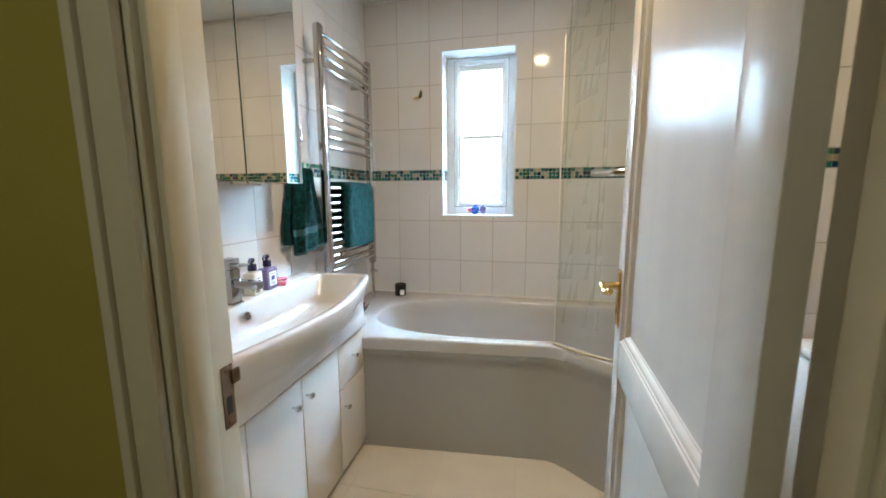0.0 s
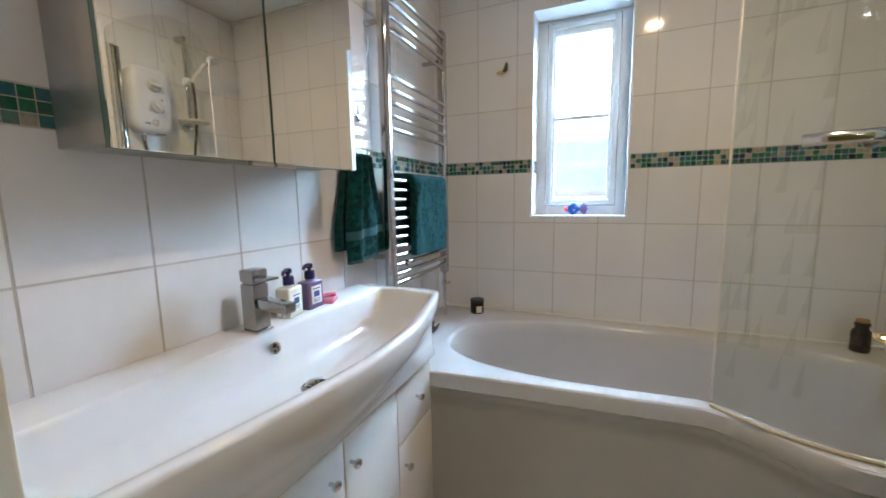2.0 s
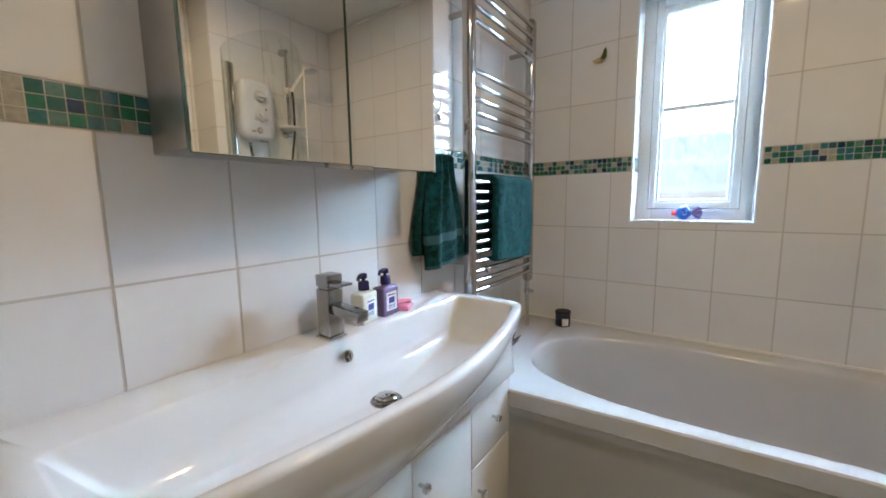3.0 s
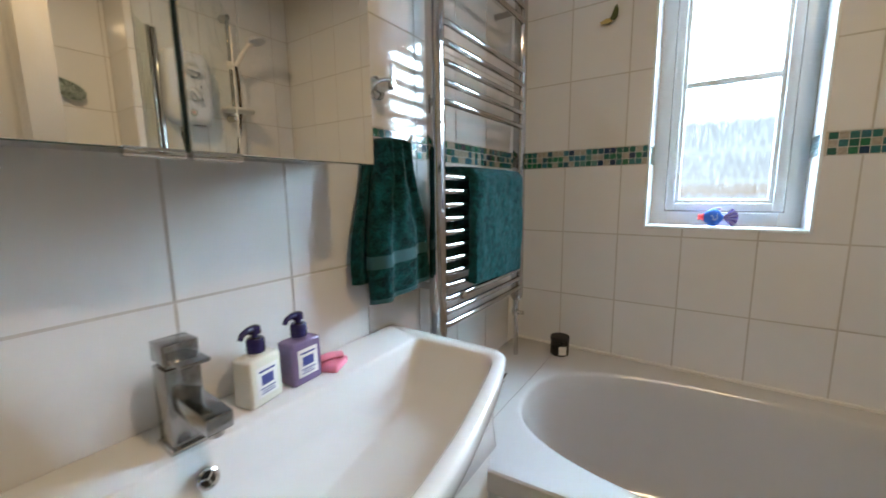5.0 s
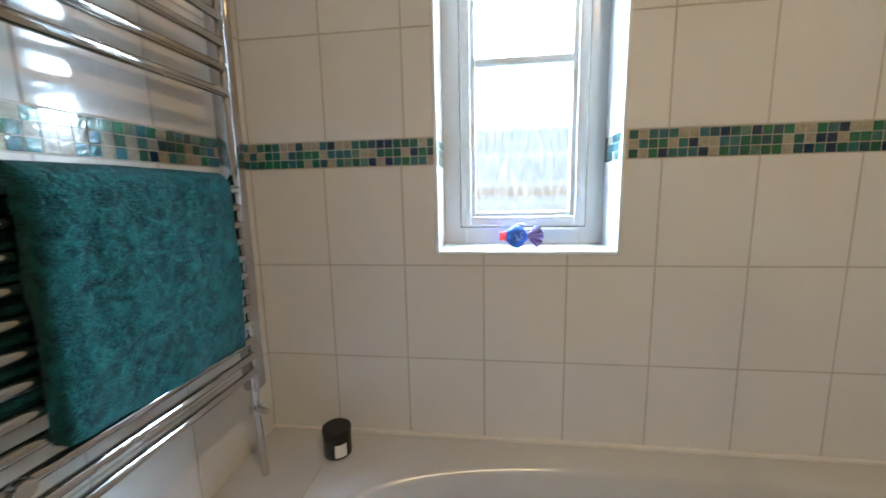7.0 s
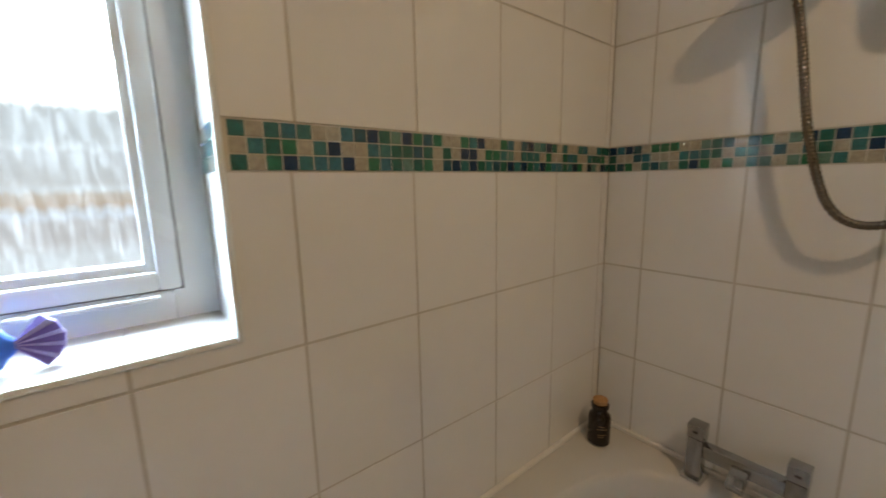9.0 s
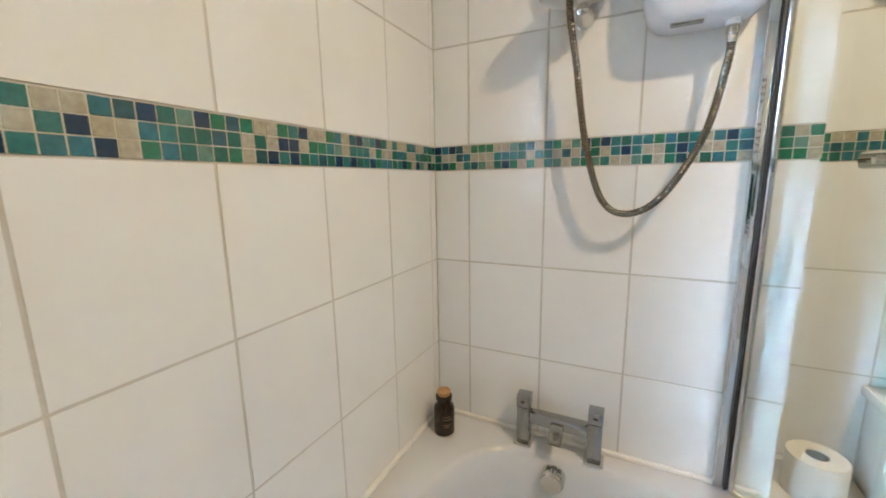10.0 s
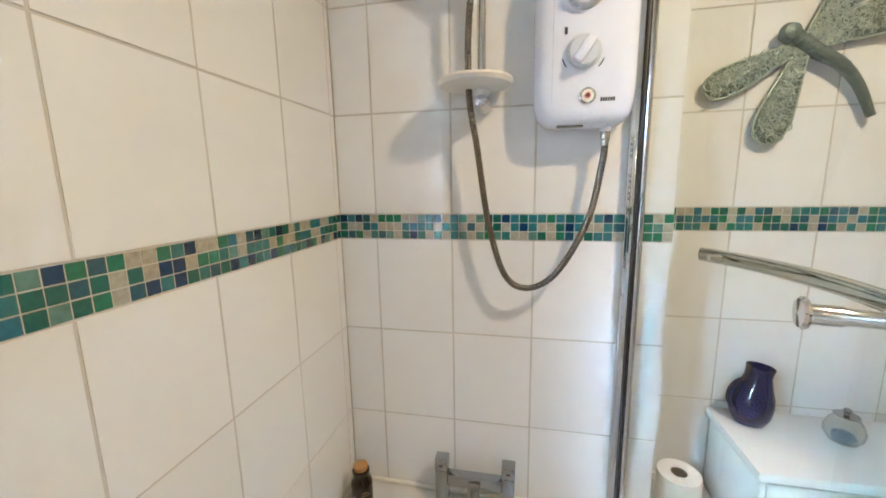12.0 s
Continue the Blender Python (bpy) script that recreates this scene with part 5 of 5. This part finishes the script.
def fabric_fish():
    f = thing("fabric_fish", (0.650, 2.655, WZ0 + 0.002), "small blue spotted fabric fish with a striped tail", "ornament")
    z = WZ0 + 0.002
    bm = B()
    rings = []
    for k, (x, h, d) in enumerate(((-0.033, 0.006, 0.005), (-0.026, 0.015, 0.010), (-0.012, 0.028, 0.017), (0.002, 0.030, 0.018), (0.014, 0.024, 0.013), (0.022, 0.012, 0.007), (0.026, 0.009, 0.005))):
        rings.append(ring((0.634 + x, 2.652, z + 0.0305), (0, 1, 0), (0, 0, 1), d, 22, h))
    loft(bm, rings)
    body = part("body", bm, FISH_BLUE, f, sharp=70)
    bm = B()
    loft(bm, [ring((0.634 + x, 2.652, z + 0.0305), (0, 1, 0), (0, 0, 1), d, 18, h) for x, h, d in ((-0.046, 0.007, 0.004), (-0.044, 0.011, 0.007), (-0.036, 0.009, 0.007), (-0.028, 0.0152, 0.0102))])
    part("mouth", bm, FISH_RED, body)
    for a in range(9):
        u, v = random.uniform(-0.014, 0.012), random.uniform(-0.014, 0.012)
        bm = B()
        lathe(bm, (0.634 + u, 2.652 - 0.0175 * math.sqrt(max(0.2, 1 - (u / 0.03) ** 2 - (v / 0.028) ** 2)), z + 0.0305 + v), [(0.0017, 0.002), (0.0015, 0.003), (0, 0.0032)], 8, (0, -1, 0))
        part("spot", bm, PAPER, body)
    for k in range(9):
        a0, a1 = -0.95 + 1.9 * k / 9, -0.95 + 1.9 * (k + 1) / 9
        bm = B()
        o = Vector((0.657, 2.652, z + 0.031))
        r = 0.046

        def tp(a, rr, y):
            return o + Vector((rr * math.cos(a) * 0.95, y, max(-0.0305, rr * math.sin(a) * 0.80)))
        y = 0.004 * (-1) ** k
        q = [tp(a0, 0.004, -0.003), tp(a0, r, -0.004 - y), tp(a1, r, -0.004 + y), tp(a1, 0.004, -0.003)]
        loft(bm, [q, [p + Vector((0, 0.005, 0)) for p in q]])
        part("tail_pleat", bm, FISH_TAIL if k % 2 else FISH_STRIPE, f)
    bm = B()
    box(bm, (0.628, 2.650, z + 0.056), (0.652, 2.656, z + 0.064), 0.002)
    part("top_fin", bm, FISH_TAIL, f)


fabric_fish()

# Made-up fixture, out of view, around the added landing lamp.
def landing_fill_light():
    l = thing("landing_fill_light", (0.5, -0.62, 2.4), "unseen ceiling light added to brighten the landing", "ceiling light")
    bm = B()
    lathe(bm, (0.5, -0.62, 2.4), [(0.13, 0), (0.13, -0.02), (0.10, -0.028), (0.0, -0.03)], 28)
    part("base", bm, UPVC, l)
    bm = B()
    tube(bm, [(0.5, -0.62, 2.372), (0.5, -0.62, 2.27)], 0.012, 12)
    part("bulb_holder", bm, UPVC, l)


landing_fill_light()

# ---- alcove ----


def cistern_unit():
    u = thing("cistern_unit", (1.9, 1.2, 0), "white boxed cistern unit with a smooth worktop", "bathroom unit")
    bm = B()
    box(bm, (1.775, 0.86, 0), (ALCOVE - 0.001, 1.556, 0.718), 0.002)
    part("body", bm, LACQUER, u)
    bm = B()
    box(bm, (1.757, 0.85, 0.724), (ALCOVE, 1.572, 0.750), 0.005)
    part("top", bm, LACQUER, u)
    bm = B()
    box(bm, (1.768, 0.87, 0.06), (1.7748, 1.545, 0.714), 0.002)
    part("front_panel", bm, LACQUER, u)
    bm = B()
    box(bm, (1.78, 1.5562, 0.04), (1.94, 1.560, 0.712), 0.001)
    part("side_panel", bm, LACQUER, u)


cistern_unit()


def pipe_boxing():
    bm = B()
    box(bm, (1.80, 1.562, 0), (ALCOVE, PIER, 0.505), 0.004)
    solid("pipe_boxing", bm, LACQUER, "low white boxing beside the cistern unit", "boxing", kind="structure")


pipe_boxing()


def toilet_roll():
    t = thing("toilet_roll", (1.915, 1.672, 0.505), "white toilet roll standing on the low boxing", "toilet roll")
    bm = B()
    lathe(bm, (1.915, 1.672, 0.5055), [(0.0215, 0), (0.055, 0), (0.0565, 0.003), (0.0565, 0.097), (0.055, 0.1), (0.0215, 0.1), (0.0215, 0)], 40, caps=False)
    part("paper", bm, PAPER, t)
    bm = B()
    lathe(bm, (1.915, 1.672, 0.5055), [(0.0212, 0.0005), (0.0212, 0.0985), (0.0195, 0.0985), (0.0195, 0.0005), (0.0212, 0.0005)], 28, caps=False)
    part("core", bm, CARD, t)


toilet_roll()


def jug():
    c = Vector((1.968, 1.490, 0.7505))
    j = thing("blue_jug", c, "cobalt blue glazed round jug on the unit", "jug")
    prof = [(0.030, 0), (0.043, 0.004), (0.055, 0.024), (0.060, 0.048), (0.057, 0.070), (0.047, 0.092), (0.036, 0.110), (0.032, 0.124), (0.032, 0.138), (0.034, 0.150), (0.031, 0.151), (0.029, 0.138), (0.026, 0.10)]
    bm = B()
    loft(bm, [[p + Vector((0, 0, 0.004 * math.sin(math.atan2(p.y - c.y, p.x - c.x)) * (h > 0.145))) for p in ring(c + Vector((0, -0.012 * max(0, h - 0.06) / 0.09, h)), (1, 0, 0), (0, 1, 0), r * 0.87, 40)] for r, h in [(q * (1.12 if z > 0.1 else 1.0), z * 1.1) for q, z in prof]])
    body = part("body", bm, COBALT, j, sharp=70)
    bm = B()
    tube(bm, curve_points([c + Vector((-0.004, 0.012, 0.122)), c + Vector((-0.006, 0.034, 0.120)), c + Vector((-0.008, 0.053, 0.098)), c + Vector((-0.008, 0.056, 0.070)), c + Vector((-0.006, 0.046, 0.045))], 6), 0.010, 14)
    part("handle", bm, COBALT, body)


jug()


def glass_pot():
    """A small clear glass pot with a blue-grey lump in it and a grey lid knob."""
    c = Vector((1.915, 1.305, 0.7505))
    g = thing("glass_pot", c, "small clear glass pot holding blue-grey pieces", "glass pot")
    bm = B()
    lathe(bm, c, [(0.020, 0), (0.030, 0.004), (0.040, 0.022), (0.041, 0.036), (0.034, 0.056), (0.024, 0.068), (0.026, 0.074), (0.024, 0.0745), (0.022, 0.068), (0.032, 0.055), (0.039, 0.036), (0.038, 0.023), (0.028, 0.006), (0.0, 0.004)], 32)
    p = part("pot", bm, POT_GLASS, g, "clear glass", sharp=60)
    p.visible_shadow = False
    bm = B()
    lathe(bm, c + Vector((0, 0, 0.006)), [(0.012, 0), (0.022, 0.005), (0.024, 0.013), (0.014, 0.021), (0.0, 0.022)], 18)
    for v in bm.verts:
        v.co += Vector((wobble(v.co, 0.006, 60), wobble(v.co, 0.006, 60, 4), wobble(v.co, 0.004, 70, 8)))
    part("pieces", bm, POT_FILL, g, "blue-grey pieces")
    bm = B()
    lathe(bm, c + Vector((0, 0, 0.073)), [(0.0245, 0), (0.0255, 0.0015), (0.0235, 0.0025)] + [(0.020, 0.0015), (0.006, 0.003), (0.005, 0.008), (0.009, 0.013), (0.007, 0.018), (0, 0.019)], 24)
    part("lid", bm, STEEL, g, "grey metal lid")


glass_pot()


def dragonfly():
    d = thing("dragonfly_ornament", (ALCOVE, 1.45, 1.72), "verdigris wirework dragonfly hung on the tiles", "wall ornament")
    x = ALCOVE - 0.022
    o = Vector((x, 1.448, 1.742))

    def wing(tip, width):
        tip = Vector((x, *tip))
        ax = (tip - o)
        side = Vector((0, -ax.z, ax.y)).normalized()
        prof = [(0.0, 0.25), (0.15, 0.42), (0.35, 0.62), (0.6, 0.9), (0.75, 1.0), (0.85, 0.95), (0.93, 0.75), (0.975, 0.48), (1.0, 0.12)]
        bm = B()
        rings = []
        for k, w in prof:
            c = o + ax * k
            rings.append([c + side * (width * w * math.cos(a)) + Vector((-0.010 * math.sin(a) * max(w, 0.4), 0, 0)) for a in [2 * math.pi * i / 16 for i in range(16)]])
        loft(bm, rings)
        wng = part("wing", bm, WIRE, d, sharp=60)
        bm = B()  # bent rim wire round the wing
        edge = [o + ax * k + side * (width * w) for k, w in prof] + [o + ax * k - side * (width * w) for k, w in reversed(prof)]
        tube(bm, curve_points(edge, 4), 0.0032, 8)
        part("rim_wire", bm, WIRE_PALE, wng)
        bm = B()
        for q in range(230):  # curls of pale wire over the wing
            k = random.uniform(0.08, 0.96)
            w = np.interp(k, [p[0] for p in prof], [p[1] for p in prof]) * width * 0.9
            f = random.uniform(-1, 1)
            c = o + ax * k + side * (f * w) + Vector((-0.0012 - 0.010 * math.sqrt(1 - 0.8 * f * f) * max(w / width, 0.4), 0, 0))
            r = random.uniform(0.003, 0.011)
            ph, sweep = random.uniform(0, 6), random.uniform(0.35, 0.95)
            tube(bm, [c + Vector((0.0015 * math.sin(t * 2.1), r * math.cos(ph + t * sweep), r * math.sin(ph + t * sweep))) for t in range(7)], random.uniform(0.0008, 0.0015), 4)
        part("wire_curls", bm, WIRE_PALE, wng, "pale curled wire")

    wing((1.662, 1.640), 0.036)
    wing((1.516, 1.508), 0.040)
    wing((1.235, 1.815), 0.044)
    wing((1.330, 1.920), 0.040)
    bm = B()
    tube(bm, curve_points([o + Vector((0, 0.03, 0.018)), o + Vector((-0.004, -0.02, -0.020)), o + Vector((-0.004, -0.075, -0.055)), o + Vector((0, -0.120, -0.105)), o + Vector((0, -0.155, -0.178))], 8), 0.018, 14,
         [0.019 - 0.010 * i / 32 for i in range(33)])
    part("body", bm, WIRE, d)
    spine = curve_points([o + Vector((0, 0.03, 0.018)), o + Vector((-0.004, -0.02, -0.020)), o + Vector((-0.004, -0.075, -0.055)), o + Vector((0, -0.120, -0.105)), o + Vector((0, -0.155, -0.178))], 60)
    bm = B()  # wire wound round the tail
    coil = []
    for i, p in enumerate(spine):
        r, a = 0.0195 - 0.010 * i / len(spine), i * 0.95 + 1.2 * math.sin(i * 0.21)
        side = (spine[min(i + 1, len(spine) - 1)] - spine[max(i - 1, 0)]).normalized().cross(Vector((1, 0, 0)))
        coil.append(p + side * (r * math.cos(a)) + Vector((r * math.sin(a), 0, 0)))
    tube(bm, coil, 0.0013, 5)
    part("tail_wire", bm, WIRE, d, "wound wire")
    bm = B()
    lathe(bm, o + Vector((-0.008, 0.042, 0.024)), [(0.0, -0.02), (0.018, -0.014), (0.024, 0.0), (0.018, 0.014), (0.0, 0.02)], 20, (1, 0, 0))
    part("head", bm, WIRE, d)
    bm = B()
    tube(bm, [(ALCOVE, 1.448, 1.742), (x, 1.448, 1.742)], 0.004, 8)
    part("hook", bm, STEEL, d)


dragonfly()

# ---- tiles and mosaic ----


def tile_mesh(poly, thick=0.005, edge=0.0011):
    """A glazed tile over a polygon (u, v), face at +w, with softened edges."""
    bm = B()
    f = bm.faces.new([bm.verts.new((u, v, thick - edge)) for u, v in poly])
    base = [bm.verts.new((u, v, 0)) for u, v in poly]
    top = list(f.verts)
    n = len(poly)
    for i in range(n):
        bm.faces.new((base[i], base[(i + 1) % n], top[(i + 1) % n], top[i]))
    r = bmesh.ops.inset_region(bm, faces=[f], thickness=edge * 1.3, use_even_offset=True)
    bmesh.ops.translate(bm, vec=(0, 0, edge), verts=list(f.verts))
    bmesh.ops.recalc_face_normals(bm, faces=bm.faces)
    return bm


CACHE = {}


def lay(name, parent, m, poly, material, thick=0.005, edge=0.0011):
    """One tile as a part of a wall or floor; alike tiles share their mesh."""
    u0, v0 = min(p[0] for p in poly), min(p[1] for p in poly)
    key = (name, material.name, thick, tuple((round(u - u0, 4), round(v - v0, 4)) for u, v in poly))
    if key not in CACHE:
        bm = tile_mesh([(u - u0, v - v0) for u, v in poly], thick, edge)
        me = bpy.data.meshes.new(name)
        bm.to_mesh(me)
        bm.free()
        me.materials.append(material)
        CACHE[key] = me
    ob = new(name, CACHE[key])
    ob.matrix_world = m @ Matrix.Translation((u0, v0, 0))
    ob.parent = parent
    return ob


def minus(rect, hole):
    """The polygon left of a tile beside a window opening."""
    u0, u1, v0, v1 = rect
    if hole is None:
        return [(u0, v0), (u1, v0), (u1, v1), (u0, v1)]
    a, b, c, d = hole
    if u1 <= a or u0 >= b or v1 <= c or v0 >= d:
        return [(u0, v0), (u1, v0), (u1, v1), (u0, v1)]
    inu, inv = (u0 >= a and u1 <= b), (v0 >= c and v1 <= d)
    if inu and inv:
        return None
    left, low = u0 < a, v0 < c
    if inv:
        u0, u1 = (u0, a) if left else (b, u1)
        return [(u0, v0), (u1, v0), (u1, v1), (u0, v1)]
    if inu:
        v0, v1 = (v0, c) if low else (d, v1)
        return [(u0, v0), (u1, v0), (u1, v1), (u0, v1)]
    if left and low:
        return [(u0, v0), (u1, v0), (u1, c), (a, c), (a, v1), (u0, v1)]
    if low:
        return [(u0, v0), (u1, v0), (u1, v1), (b, v1), (b, c), (u0, c)]
    if left:
        return [(u0, v0), (a, v0), (a, d), (u1, d), (u1, v1), (u0, v1)]
    return [(b, v0), (u1, v0), (u1, v1), (u0, v1), (u0, d), (b, d)]


def tile_wall(parent, m, ua, ub, joints, hole=None, from_v=0.0, slip=0.0):
    """Rows of tiles above and below a mosaic band; m puts (u, v, w) on the wall, w towards the room."""
    g = 0.0023
    rows = [(STRIP0 - TH * k - TH, STRIP0 - TH * k) for k in range(5)] + [(STRIP1 + TH * k, STRIP1 + TH * k + TH) for k in range(4)]
    us = [ua] + [j for j in joints if ua + 0.012 < j < ub - 0.012] + [ub]
    for v0, v1 in rows:
        v0, v1 = max(v0, 0.0), min(v1, CEIL - 0.001)
        if v1 - v0 < 0.012 or v1 < from_v:
            continue
        step = slip if v0 >= STRIP1 else 0.0
        cols = [us[0]] + [u + step for u in us[1:-1]] + [us[-1]]
        for u0, u1 in zip(cols, cols[1:]):
            poly = minus((u0 + g, u1 - g, v0 + g, v1 - g), hole)
            if poly:
                lay("tile", parent, m @ Matrix.Translation((0, 0, random.uniform(-0.0003, 0.0002))), poly, TILE)
    pitch = (STRIP1 - STRIP0) / 3
    bm = B()
    for a, b in ([(ua, hole[0]), (hole[1], ub)] if hole else [(ua, ub)]):
        box(bm, (a, STRIP0 + 0.0005, 0.001), (b, STRIP1 - 0.0005, 0.0042))
    bm.transform(m)
    part("mosaic_grout", bm, MOSAIC_GROUT, parent)
    n = round((ub - ua) / pitch)
    pu = (ub - ua) / n
    for i in range(n):
        u0 = ua + i * pu
        if hole and u0 + pu > hole[0] + 0.004 and u0 < hole[1] - 0.004:
            continue
        for k in range(3):
            v0 = STRIP0 + k * pitch
            h = 0.0009
            lay("mosaic_chip", parent, m @ Matrix.Translation((0, 0, random.uniform(-0.0004, 0.0004))), [(u0 + h, v0 + h), (u0 + pu - h, v0 + h), (u0 + pu - h, v0 + pitch - h), (u0 + h, v0 + pitch - h)], MOSAIC, 0.005, 0.0012)


def axes(o, u, v, w):
    return Matrix(((u[0], v[0], w[0], o[0]), (u[1], v[1], w[1], o[1]), (u[2], v[2], w[2], o[2]), (0, 0, 0, 1)))


D = 0.005
tile_wall(wall_north, axes((0, NORTH + D, 0), (1, 0, 0), (0, 0, 1), (0, -1, 0)), WEST, EAST, [1.362 + TW * k for k in range(-8, 4)], (WX0 - 0.006, WX1 + 0.006, WZ0 - 0.006, WZ1 + 0.006), 0.4, 0.010)
tile_wall(wall_west, axes((WEST - D, 0, 0), (0, 1, 0), (0, 0, 1), (1, 0, 0)), SOUTH, NORTH, [1.503 + TW * k for k in range(-5, 8)])
tile_wall(wall_east, axes((EAST + D, 0, 0), (0, -1, 0), (0, 0, 1), (-1, 0, 0)), -NORTH, -PIER, [-2.497 + TW * k for k in range(0, 5)], None, 0.4)
tile_wall(wall_alcove, axes((ALCOVE + D, 0, 0), (0, -1, 0), (0, 0, 1), (-1, 0, 0)), -PIER, -SOUTH, [-1.557 + TW * k for k in range(-2, 6)])
tile_wall(wall_east, axes((0, PIER + D, 0), (1, 0, 0), (0, 0, 1), (0, -1, 0)), EAST + 0.004, ALCOVE, [])

# mosaic band turned into the window opening
for side, x, w in (("a", WX0 - 0.004, (1, 0, 0)), ("b", WX1 + 0.004, (-1, 0, 0))):
    for i in range(6):
        for k in range(3):
            y0, z0 = NORTH + 0.008 + 0.0222 * i, STRIP0 + 0.0213 * k
            m = axes((x, 0, 0), (0, 1, 0) if side == "a" else (0, -1, 0), (0, 0, 1), w)
            u0 = y0 if side == "a" else -y0 - 0.0205
            lay("mosaic_chip", wall_north, m, [(u0, z0), (u0 + 0.0205, z0), (u0 + 0.0205, z0 + 0.0197), (u0, z0 + 0.0197)], MOSAIC, 0.005, 0.0012)

for i in range(-1, 7):
    for k in range(-1, 7):
        x0, y0 = WEST + 0.333 * i, SOUTH - 0.16 + 0.333 * k
        x1, y1 = min(x0 + 0.331, ALCOVE), min(y0 + 0.331, NORTH)
        x0, y0 = max(x0, WEST), max(y0, HALL)
        if x1 - x0 > 0.02 and y1 - y0 > 0.02:
            lay("floor_tile", floor, axes((0, 0, -0.005), (1, 0, 0), (0, 1, 0), (0, 0, 1)), [(x0, y0), (x1, y0), (x1, y1), (x0, y1)], FLOOR)


def hall_carpet():
    bm = B()
    box(bm, (-0.9, -1.1, -0.003), (2.6, HALL - 0.03, 0.004), 0.001)
    solid("landing_carpet", bm, mat("beige_carpet", (0.32, 0.27, 0.20), 0.95, vary=0.2, scale=60, bump=1.0, bump_scale=400), "plain beige landing carpet", "carpet", kind="structure")


hall_carpet()
